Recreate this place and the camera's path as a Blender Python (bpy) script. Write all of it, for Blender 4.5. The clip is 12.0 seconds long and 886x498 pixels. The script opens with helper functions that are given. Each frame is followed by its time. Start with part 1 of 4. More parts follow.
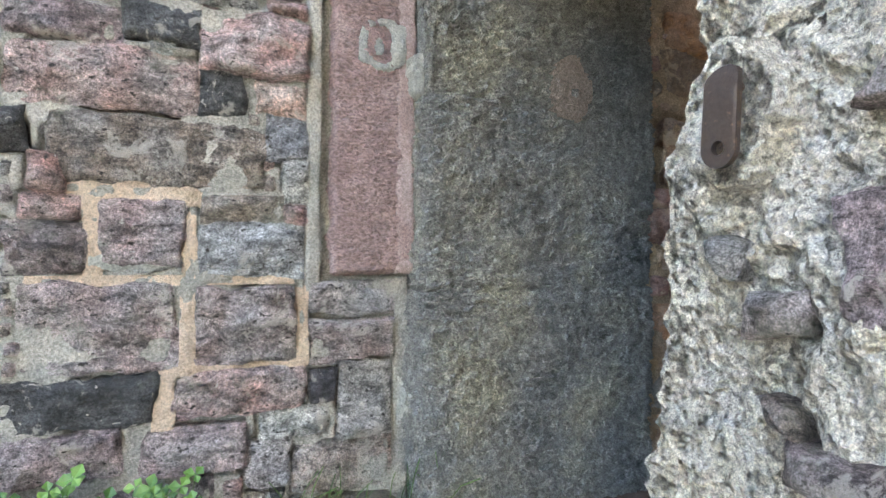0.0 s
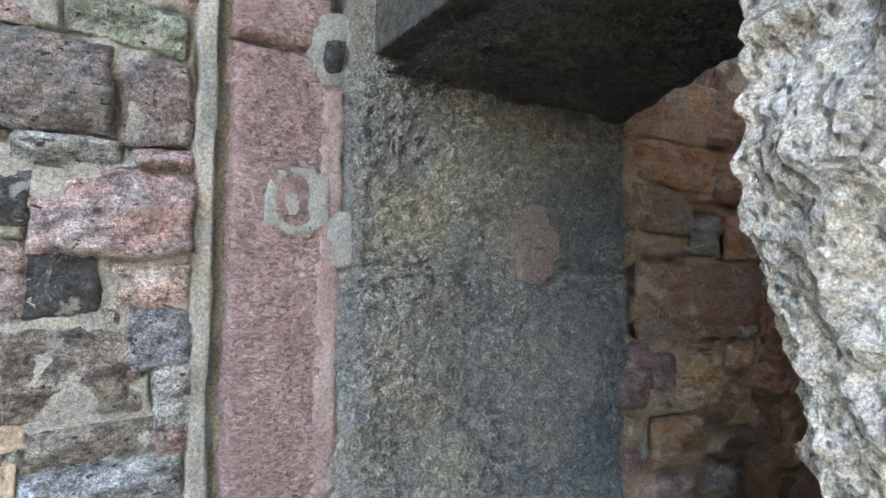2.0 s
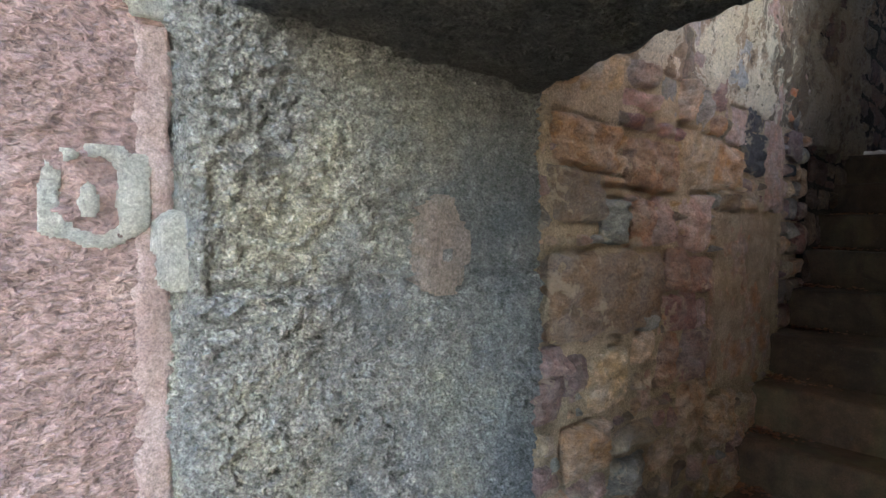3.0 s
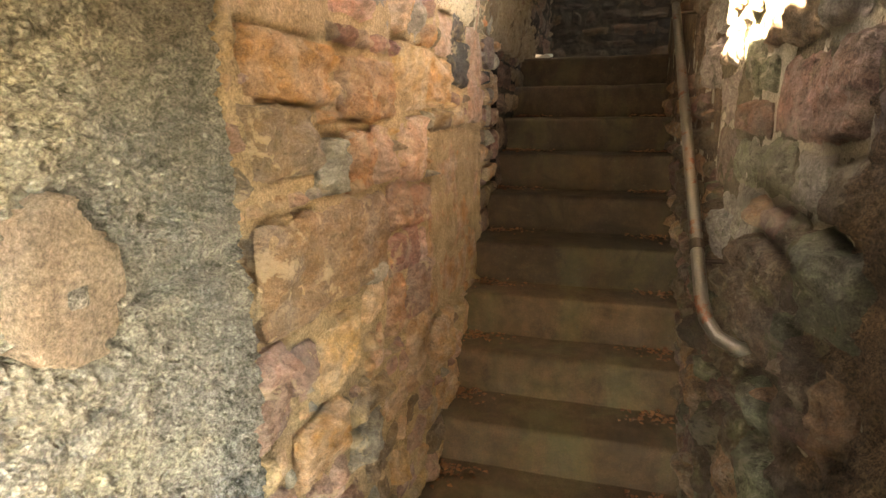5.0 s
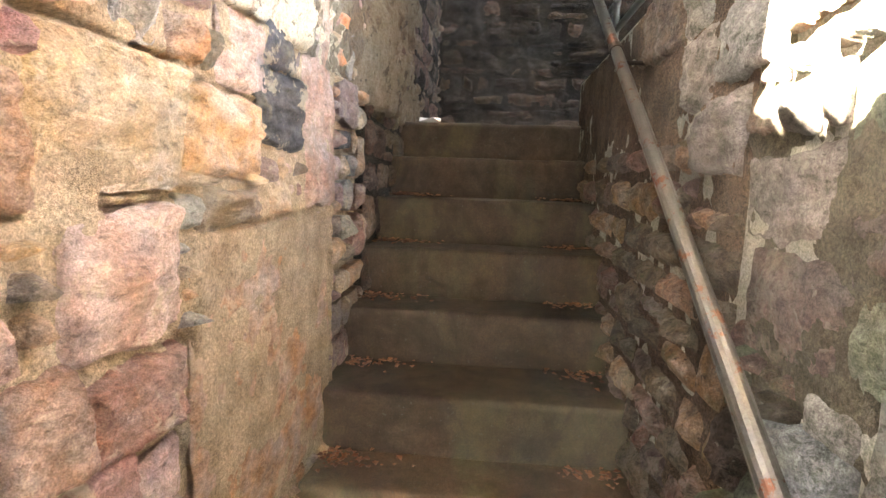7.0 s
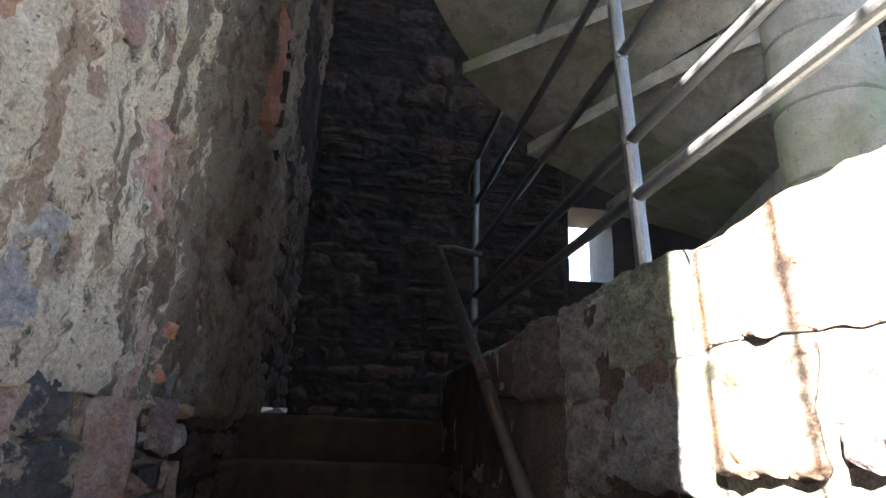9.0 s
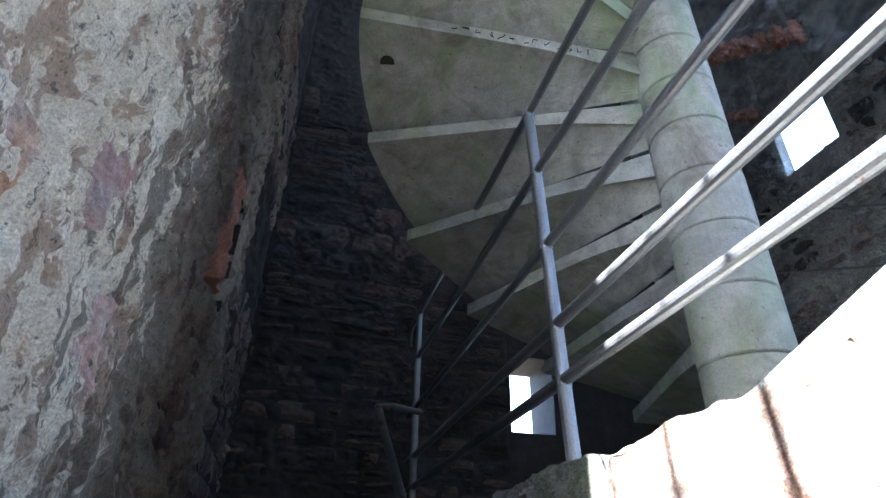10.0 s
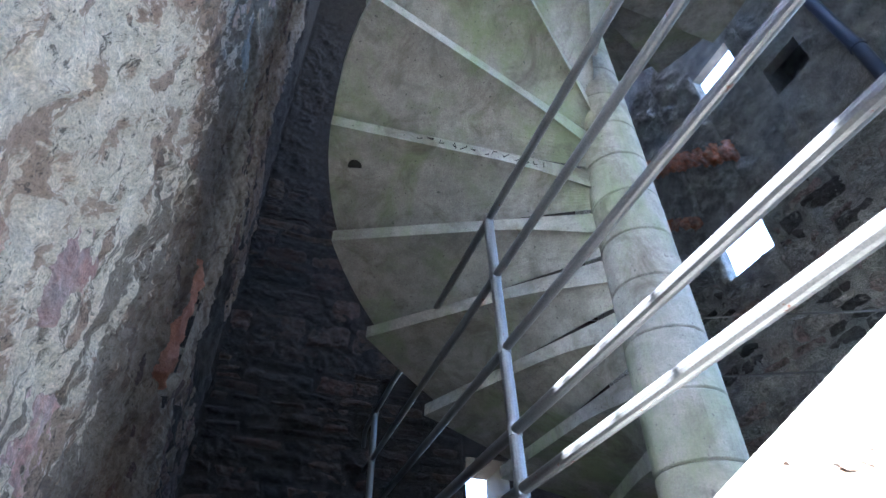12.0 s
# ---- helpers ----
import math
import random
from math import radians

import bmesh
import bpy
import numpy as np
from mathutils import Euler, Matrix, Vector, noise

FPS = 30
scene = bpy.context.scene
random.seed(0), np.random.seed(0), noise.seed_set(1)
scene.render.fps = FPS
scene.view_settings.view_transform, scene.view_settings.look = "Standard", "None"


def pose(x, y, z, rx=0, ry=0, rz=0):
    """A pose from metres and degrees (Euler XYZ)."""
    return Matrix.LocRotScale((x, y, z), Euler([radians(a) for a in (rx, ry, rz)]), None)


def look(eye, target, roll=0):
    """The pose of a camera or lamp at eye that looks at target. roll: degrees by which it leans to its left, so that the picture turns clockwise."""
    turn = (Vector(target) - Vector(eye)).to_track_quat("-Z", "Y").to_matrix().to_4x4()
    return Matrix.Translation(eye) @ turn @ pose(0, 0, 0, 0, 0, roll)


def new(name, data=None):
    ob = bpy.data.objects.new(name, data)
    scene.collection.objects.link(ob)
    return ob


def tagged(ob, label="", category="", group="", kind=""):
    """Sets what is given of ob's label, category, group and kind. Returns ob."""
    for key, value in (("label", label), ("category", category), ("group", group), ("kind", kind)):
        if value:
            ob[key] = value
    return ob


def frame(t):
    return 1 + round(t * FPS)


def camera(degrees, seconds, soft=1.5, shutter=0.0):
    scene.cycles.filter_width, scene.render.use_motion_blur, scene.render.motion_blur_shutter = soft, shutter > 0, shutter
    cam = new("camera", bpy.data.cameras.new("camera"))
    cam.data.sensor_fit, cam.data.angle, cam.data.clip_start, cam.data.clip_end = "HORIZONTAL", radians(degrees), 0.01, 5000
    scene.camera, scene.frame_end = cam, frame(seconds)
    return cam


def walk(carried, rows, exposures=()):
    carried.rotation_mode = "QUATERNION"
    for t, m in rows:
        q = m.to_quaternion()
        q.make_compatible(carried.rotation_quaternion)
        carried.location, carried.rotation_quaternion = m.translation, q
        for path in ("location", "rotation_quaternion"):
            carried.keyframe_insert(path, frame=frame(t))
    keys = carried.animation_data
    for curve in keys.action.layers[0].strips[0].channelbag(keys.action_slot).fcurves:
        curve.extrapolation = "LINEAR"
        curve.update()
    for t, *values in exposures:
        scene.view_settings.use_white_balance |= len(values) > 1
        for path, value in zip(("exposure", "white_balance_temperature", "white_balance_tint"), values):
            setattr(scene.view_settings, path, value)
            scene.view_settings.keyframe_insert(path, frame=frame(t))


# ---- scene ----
cam = camera(76.0, 12.0)
PATH = [
    (0, (0.176, 0.276, 1.057), (1.016, 2.091, 1.062), 0.6),
    (0.5, (0.27, 0.384, 1.155), (1.138, 2.185, 1.194), 0.8),
    (1, (0.317, 0.469, 1.276), (1.239, 2.242, 1.339), 1.1),
    (1.5, (0.275, 0.548, 1.404), (1.259, 2.288, 1.474), 1.1),
    (2, (0.309, 0.557, 1.462), (1.345, 2.268, 1.505), 1.3),
    (2.5, (0.393, 0.719, 1.477), (1.56, 2.343, 1.485), 1.5),
    (3, (0.444, 0.82, 1.545), (1.841, 2.248, 1.451), 1.0),
    (3.2, (0.436, 0.858, 1.561), (1.93, 2.177, 1.391), 0.7),
    (4.8, (0.645, 0.989, 1.693), (2.487, 1.605, 1.217), -0.7),
    (5, (0.721, 1.016, 1.671), (2.587, 1.556, 1.192), -0.5),
    (5.5, (0.92, 1.056, 1.641), (2.808, 1.524, 1.176), -0.2),
    (6, (1.221, 1.039, 1.606), (3.134, 1.44, 1.184), 0.4),
    (6.3, (1.41, 1.081, 1.627), (3.348, 1.392, 1.242), 1.3),
    (6.5, (1.493, 1.088, 1.649), (3.442, 1.367, 1.297), 1.1),
    (6.7, (1.559, 1.109, 1.663), (3.519, 1.347, 1.346), 1.4),
    (8.3, (1.909, 1.101, 1.898), (3.887, 0.931, 2.136), 2.3),
    (8.4, (1.911, 1.111, 1.89), (3.881, 0.927, 2.18), 2.0),
    (8.5, (1.906, 1.106, 1.921), (3.867, 0.907, 2.258), 2.8),
    (9, (1.887, 1.12, 1.958), (3.775, 0.842, 2.555), 2.4),
    (9.5, (1.82, 1.132, 1.985), (3.607, 0.781, 2.812), 2.2),
    (10, (1.782, 1.13, 2.02), (3.443, 0.719, 3.056), 1.5),
    (10.5, (1.772, 1.129, 2.033), (3.264, 0.67, 3.283), 0.3),
    (11, (1.747, 1.136, 2.033), (3.115, 0.645, 3.406), -0.9),
    (11.5, (1.722, 1.143, 2.026), (3.055, 0.643, 3.431), -1.0),
    (12, (1.742, 1.151, 2.023), (3.181, 0.658, 3.322), 0.1),
]
EXPOSURES = [
    (0, 5.25, 6800, 10), (2.0, 5.3, 6600, 10), (3.2, 5.95, 7100, 10), (4.8, 7.3, 15500, 15), (5.1, 7.4, 16500, 15), (5.5, 7.75, 17000, 15),
    (6.0, 8.25, 11500, 13), (6.5, 8.5, 9000, 11), (6.7, 8.5, 8800, 11), (8.3, 7.25, 8400, 11), (9.0, 5.65, 6500, 11), (9.5, 5.4, 6000, 11), (10, 5.55, 5500, 10), (11, 5.75, 5350, 11), (12, 5.85, 5350, 11),
]
walk(cam, [(t, look(eye, target, roll)) for t, eye, target, roll in PATH], EXPOSURES)


# ---- light ----
world = bpy.data.worlds.new("sky")
scene.world = world
world.use_nodes = True
wn = world.node_tree.nodes
sky = wn.new("ShaderNodeTexSky")
sky.sky_type, sky.sun_disc = "NISHITA", False
SUN = Vector((0.48, -0.50, -0.72)).normalized()
sky.sun_elevation = math.asin(-SUN.z)
sky.sun_rotation = math.atan2(-SUN.x, -SUN.y)
wn["Background"].inputs["Strength"].default_value = 0.10
world.node_tree.links.new(sky.outputs["Color"], wn["Background"].inputs["Color"])
sun = new("sun", bpy.data.lights.new("sun", "SUN"))
sun.data.energy, sun.data.angle, sun.data.color = 4.0, radians(0.5), (1.0, 0.94, 0.85)
sun.matrix_world = look((0, 0, 12), Vector((0, 0, 12)) + SUN)


# ---- materials ----
def mat(name, rough=0.85, metal=0.0):
    m = bpy.data.materials.new(name)
    m.use_nodes = True
    b = m.node_tree.nodes["Principled BSDF"]
    b.inputs["Roughness"].default_value, b.inputs["Metallic"].default_value = rough, metal
    return m, m.node_tree.nodes, m.node_tree.links, b


def noise_node(n, l, scale, detail=6, rough=0.6, vector=None, dist=0.0):
    x = n.new("ShaderNodeTexNoise")
    x.inputs["Scale"].default_value, x.inputs["Detail"].default_value = scale, detail
    x.inputs["Roughness"].default_value, x.inputs["Distortion"].default_value = rough, dist
    if vector:
        l.new(vector, x.inputs["Vector"])
    return x.outputs["Fac"]


def ramp(n, l, fac, stops):
    r = n.new("ShaderNodeValToRGB")
    while len(r.color_ramp.elements) < len(stops):
        r.color_ramp.elements.new(0.5)
    for e, (p, c) in zip(r.color_ramp.elements, stops):
        e.position = p
        e.color = (*c, 1) if len(c) == 3 else c
    l.new(fac, r.inputs["Fac"])
    return r.outputs["Color"]


def mix(n, l, fac, a, b, mode="MIX"):
    x = n.new("ShaderNodeMix")
    x.data_type, x.blend_type = "RGBA", mode
    for key, v in ((0, fac), (6, a), (7, b)):
        if isinstance(v, (int, float)):
            x.inputs[key].default_value = v
        elif isinstance(v, tuple):
            x.inputs[key].default_value = (*v, 1)
        else:
            l.new(v, x.inputs[key])
    return x.outputs[2]


def bump(n, l, b, heights):
    """Chain of (height socket, strength, distance)."""
    last = None
    for hgt, strength, dist in heights:
        x = n.new("ShaderNodeBump")
        x.inputs["Strength"].default_value, x.inputs["Distance"].default_value = strength, dist
        l.new(hgt, x.inputs["Height"])
        if last:
            l.new(last, x.inputs["Normal"])
        last = x.outputs["Normal"]
    l.new(last, b.inputs["Normal"])


def coords(n, l):
    g = n.new("ShaderNodeNewGeometry")
    return g.outputs["Position"]


def grey(v):
    return (v, v, v)


def stone_material(name, pale=(0.62, 0.58, 0.52), pale_amount=0.5, lichen=(0.30, 0.33, 0.24), rough=0.9, scale=1.0, k=1.0, sat=(0.3, 0.9)):
    """Weathered rubble: each piece takes its own colour, with bedding, pits, pale lime smears and dark stains."""
    m, n, l, b = mat(name, rough)
    pos = coords(n, l)
    info = n.new("ShaderNodeObjectInfo")
    mp = n.new("ShaderNodeMapping")
    mp.inputs["Rotation"].default_value = (0.15, 0.12, 0)
    mp.inputs["Scale"].default_value = (1, 1, 1.9)
    l.new(pos, mp.inputs["Vector"])
    big, mid, fine = noise_node(n, l, 7, 6, 0.65, pos), noise_node(n, l, 20 * scale, 10, 0.68, mp.outputs["Vector"], 0.4), noise_node(n, l, 130, 6, 0.75, pos)
    pits = noise_node(n, l, 48 * scale, 5, 0.6, mp.outputs["Vector"])
    hue = n.new("ShaderNodeHueSaturation")
    l.new(ramp(n, l, noise_node(n, l, 11, 5, 0.6, pos), [(0.35, grey(sat[0])), (0.65, grey(sat[1]))]), hue.inputs["Saturation"])
    l.new(info.outputs["Color"], hue.inputs["Color"])
    c = mix(n, l, 1.0, hue.outputs["Color"], ramp(n, l, mid, [(0.34, grey(1 - 0.6 * k)), (0.48, grey(0.97)), (0.66, grey(1 + 0.75 * k))]), "MULTIPLY")
    c = mix(n, l, 1.0, c, ramp(n, l, fine, [(0.36, grey(1 - 0.5 * k)), (0.64, grey(1 + 0.5 * k))]), "MULTIPLY")
    c = mix(n, l, 1.0, c, ramp(n, l, noise_node(n, l, 430, 3, 0.7, pos), [(0.38, grey(1 - 0.4 * k)), (0.62, grey(1 + 0.45 * k))]), "MULTIPLY")
    # lime smears with ragged edges, and a little lime caught in the hollows
    smear = ramp(n, l, noise_node(n, l, 9, 12, 0.72, pos, 0.5), [(0.57, grey(0)), (0.60, grey(pale_amount)), (0.75, grey(pale_amount * 1.3))])
    c = mix(n, l, smear, c, pale)
    c = mix(n, l, ramp(n, l, big, [(0.55, grey(0)), (0.70, grey(0.4))]), c, lichen)
    c = mix(n, l, ramp(n, l, pits, [(0.60, grey(0)), (0.66, grey(0.8 * k))]), c, (0.035, 0.03, 0.026))
    flecks = noise_node(n, l, 42, 6, 0.7, pos, 0.6)
    c = mix(n, l, ramp(n, l, flecks, [(0.64, grey(0)), (0.67, grey(0.75 * k))]), c, pale)
    l.new(c, b.inputs["Base Color"])
    bump(n, l, b, [(mid, 1.0, 0.03 + 0.03 * k), (pits, 0.8 * k, 0.014), (fine, k, 0.010)])
    return m


def old_plaster_material():
    """Weathered limewash over rubble: cream coat broken by bare pinkish, grey and brown patches."""
    m, n, l, b = mat("broken_old_limewash", 0.92)
    pos = coords(n, l)
    mp = n.new("ShaderNodeMapping")
    mp.inputs["Scale"].default_value = (1.5, 1, 0.75)
    l.new(pos, mp.inputs["Vector"])
    big, mid, fine = noise_node(n, l, 2.6, 10, 0.62, mp.outputs["Vector"], 0.5), noise_node(n, l, 9, 10, 0.7, mp.outputs["Vector"], 0.5), noise_node(n, l, 150, 6, 0.78, pos)
    streak = n.new("ShaderNodeMapping")
    streak.inputs["Scale"].default_value = (2.4, 1, 0.55)
    l.new(pos, streak.inputs["Vector"])
    c = ramp(n, l, big, [(0.34, (0.19, 0.15, 0.115)), (0.39, (0.36, 0.255, 0.18)), (0.455, (0.40, 0.285, 0.20)), (0.47, (0.62, 0.52, 0.39)), (0.60, (0.72, 0.62, 0.48)), (0.62, (0.38, 0.26, 0.185))])
    c = mix(n, l, ramp(n, l, mid, [(0.56, grey(0)), (0.58, grey(0.85))]), c, (0.80, 0.69, 0.55))
    c = mix(n, l, ramp(n, l, noise_node(n, l, 11, 10, 0.75, streak.outputs["Vector"], 0.5), [(0.58, grey(0)), (0.61, grey(0.85))]), c, (0.10, 0.075, 0.055))
    # inner stretch: shade painted into the coat along a ragged edge
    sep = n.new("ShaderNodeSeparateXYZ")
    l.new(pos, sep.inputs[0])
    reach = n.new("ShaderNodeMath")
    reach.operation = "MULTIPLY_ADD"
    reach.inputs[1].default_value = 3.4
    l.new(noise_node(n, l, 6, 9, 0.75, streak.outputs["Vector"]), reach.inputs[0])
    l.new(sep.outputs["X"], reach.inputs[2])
    inner_shade = n.new("ShaderNodeMapRange")
    inner_shade.inputs["From Min"].default_value, inner_shade.inputs["From Max"].default_value, inner_shade.inputs["To Max"].default_value = 4.72, 4.86, 0.75
    l.new(reach.outputs[0], inner_shade.inputs["Value"])
    c = mix(n, l, inner_shade.outputs["Result"], c, (0.09, 0.062, 0.045))
    c = mix(n, l, 1.0, c, ramp(n, l, fine, [(0.36, grey(0.62)), (0.64, grey(1.3))]), "MULTIPLY")
    c = mix(n, l, ramp(n, l, noise_node(n, l, 38, 6, 0.7, pos), [(0.61, grey(0)), (0.64, grey(0.8))]), c, (0.07, 0.055, 0.045))
    l.new(c, b.inputs["Base Color"])
    bump(n, l, b, [(mid, 1.0, 0.05), (fine, 1.0, 0.010)])
    return m


def mortar_material(name, c1, c2, scale=10, k=1.0):
    m, n, l, b = mat(name, 0.95)
    pos = coords(n, l)
    mid, fine = noise_node(n, l, scale, 7, 0.65, pos), noise_node(n, l, 160, 6, 0.75, pos)
    c = ramp(n, l, mid, [(0.35, c1), (0.65, c2)])
    c = mix(n, l, 1.0, c, ramp(n, l, fine, [(0.36, grey(1 - 0.75 * k)), (0.5, grey(1.0)), (0.64, grey(1 + 0.7 * k))]), "MULTIPLY")
    l.new(c, b.inputs["Base Color"])
    grit = noise_node(n, l, 420, 4, 0.8, pos)
    c = mix(n, l, 1.0, c, ramp(n, l, grit, [(0.37, grey(1 - 0.65 * k)), (0.63, grey(1 + 0.6 * k))]), "MULTIPLY")
    l.new(c, b.inputs["Base Color"])
    bump(n, l, b, [(mid, 0.8, 0.03), (fine, 1.0, 0.012), (grit, 0.8, 0.004)])
    return m


STONE = stone_material("weathered_rubble_stone", k=1.25)
STONE_WARM = stone_material("limewashed_rubble_stone", (0.66, 0.54, 0.39), 0.45, (0.40, 0.32, 0.20), k=0.5, sat=(0.6, 1.15))
STONE_DULL = stone_material("dull_rubble_stone", (0.34, 0.33, 0.29), 0.3, (0.14, 0.19, 0.09), k=0.7, sat=(0.5, 1.1))
# very dark tones put the stairwell's shade into the stone colour
STONE_SHADED = stone_material("shaded_rubble_stone", (0.10, 0.085, 0.07), 0.15, (0.05, 0.045, 0.035), k=0.8, sat=(0.7, 1.2))
STONE_FAR = stone_material("blue_grey_stone", (0.5, 0.49, 0.46), 0.5, (0.2, 0.2, 0.18))
MORTAR = mortar_material("grey_lime_mortar", (0.26, 0.26, 0.235), (0.50, 0.47, 0.41), 10, 0.55)
MORTAR_FAR = mortar_material("blue_grey_mortar", (0.18, 0.185, 0.19), (0.40, 0.40, 0.39), 7)
MORTAR_WARM = mortar_material("sandy_lime_mortar", (0.33, 0.24, 0.155), (0.55, 0.42, 0.29), 10, 0.5)
MORTAR_PEACH = mortar_material("fresh_peach_mortar", (0.62, 0.47, 0.34), (0.76, 0.62, 0.48), 20, 0.35)
PLASTER = mortar_material("pale_lime_plaster", (0.52, 0.53, 0.48), (0.70, 0.70, 0.65), 40, 0.4)
PATCH = mortar_material("pink_repair_mortar", (0.34, 0.275, 0.23), (0.46, 0.375, 0.32), 40, 0.5)
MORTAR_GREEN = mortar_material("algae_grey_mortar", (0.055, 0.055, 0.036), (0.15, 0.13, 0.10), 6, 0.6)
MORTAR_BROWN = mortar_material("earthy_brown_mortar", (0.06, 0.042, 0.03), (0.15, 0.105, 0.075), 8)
# near-black mortar: the tower's inner shade put into its colour
MORTAR_DARK = mortar_material("shaded_brown_mortar", (0.012, 0.009, 0.007), (0.035, 0.026, 0.02))
PLASTER_OLD = old_plaster_material()
TERRACOTTA = mortar_material("fired_red_clay", (0.36, 0.15, 0.095), (0.50, 0.24, 0.16), 14, 0.5)
EARTH = mortar_material("trodden_earth", (0.10, 0.08, 0.055), (0.22, 0.18, 0.13), 6)


def granite_material(name="tooled_grey_stone", tone=1.0):
    """Tooled grey conglomerate: pale and dark grains, pits, yellowish growth in bands."""
    m, n, l, b = mat(name, 0.92)
    pos = coords(n, l)
    big, mid, fine = noise_node(n, l, 4, 4, 0.55, pos), noise_node(n, l, 45, 6, 0.7, pos), noise_node(n, l, 240, 4, 0.75, pos)
    v = n.new("ShaderNodeTexVoronoi")
    v.inputs["Scale"].default_value = 130
    l.new(pos, v.inputs["Vector"])
    c = ramp(n, l, big, [(0.30, (0.17, 0.185, 0.185)), (0.5, (0.265, 0.27, 0.255)), (0.68, (0.37, 0.355, 0.28))])
    c = mix(n, l, 1.0, c, ramp(n, l, mid, [(0.36, grey(0.6)), (0.48, grey(0.95)), (0.64, grey(1.35))]), "MULTIPLY")
    c = mix(n, l, 1.0, c, ramp(n, l, fine, [(0.38, grey(0.5)), (0.62, grey(1.5))]), "MULTIPLY")
    c = mix(n, l, ramp(n, l, v.outputs["Distance"], [(0.10, grey(0.5)), (0.22, grey(0))]), c, ramp(n, l, v.outputs["Color"], [(0.2, (0.16, 0.15, 0.14)), (0.5, (0.40, 0.38, 0.34)), (0.8, (0.72, 0.70, 0.65))]))
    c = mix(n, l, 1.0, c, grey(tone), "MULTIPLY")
    l.new(c, b.inputs["Base Color"])
    bump(n, l, b, [(mid, 1.0, 0.05), (fine, 1.0, 0.012), (v.outputs["Distance"], 0.8, 0.006)])
    return m


def rubble_concrete_material():
    """Old lime concrete full of grit and pebbles, with black growth and pale patches."""
    m, n, l, b = mat("pebbly_lime_concrete", 0.95)
    pos = coords(n, l)
    big, mid, fine = noise_node(n, l, 9, 6, 0.65, pos), noise_node(n, l, 105, 7, 0.75, pos), noise_node(n, l, 420, 4, 0.8, pos)
    v = n.new("ShaderNodeTexVoronoi")
    v.inputs["Scale"].default_value = 95
    l.new(pos, v.inputs["Vector"])
    c = ramp(n, l, big, [(0.28, (0.36, 0.35, 0.32)), (0.42, (0.62, 0.59, 0.52)), (0.6, (0.78, 0.73, 0.62)), (0.75, (0.76, 0.66, 0.56))])
    c = mix(n, l, 1.0, c, ramp(n, l, mid, [(0.36, grey(0.55)), (0.48, grey(0.97)), (0.64, grey(1.25))]), "MULTIPLY")
    c = mix(n, l, 1.0, c, ramp(n, l, fine, [(0.38, grey(0.6)), (0.62, grey(1.35))]), "MULTIPLY")
    c = mix(n, l, ramp(n, l, v.outputs["Distance"], [(0.10, grey(0.45)), (0.2, grey(0))]), c, ramp(n, l, v.outputs["Color"], [(0.2, (0.22, 0.19, 0.17)), (0.5, (0.50, 0.47, 0.42)), (0.8, (0.74, 0.72, 0.68))]))
    c = mix(n, l, ramp(n, l, noise_node(n, l, 11, 12, 0.8, pos, 0.3), [(0.58, grey(0)), (0.68, grey(0.75))]), c, (0.06, 0.06, 0.055))
    l.new(c, b.inputs["Base Color"])
    bump(n, l, b, [(mid, 1.0, 0.04), (fine, 1.0, 0.008), (v.outputs["Distance"], 0.8, 0.009)])
    return m


def tooled_red_material():
    """Red sandstone dressed with slanting chisel strokes."""
    m, n, l, b = mat("chiselled_red_sandstone", 0.9)
    pos = coords(n, l)
    mp = n.new("ShaderNodeMapping")
    mp.inputs["Rotation"].default_value = (0, radians(28), 0)
    mp.inputs["Scale"].default_value = (80, 60, 150)
    l.new(pos, mp.inputs["Vector"])
    strokes = noise_node(n, l, 1.0, 3, 0.5, mp.outputs["Vector"], 0.8)
    big, fine = noise_node(n, l, 9, 6, 0.65, pos), noise_node(n, l, 260, 4, 0.7, pos)
    c = ramp(n, l, big, [(0.3, (0.22, 0.15, 0.143)), (0.55, (0.31, 0.215, 0.20)), (0.75, (0.42, 0.33, 0.31))])
    c = mix(n, l, 1.0, c, ramp(n, l, strokes, [(0.38, grey(0.62)), (0.60, grey(1.25))]), "MULTIPLY")
    c = mix(n, l, 1.0, c, ramp(n, l, fine, [(0.3, grey(0.75)), (0.7, grey(1.2))]), "MULTIPLY")
    l.new(c, b.inputs["Base Color"])
    bump(n, l, b, [(strokes, 1.0, 0.03), (fine, 0.8, 0.006)])
    return m


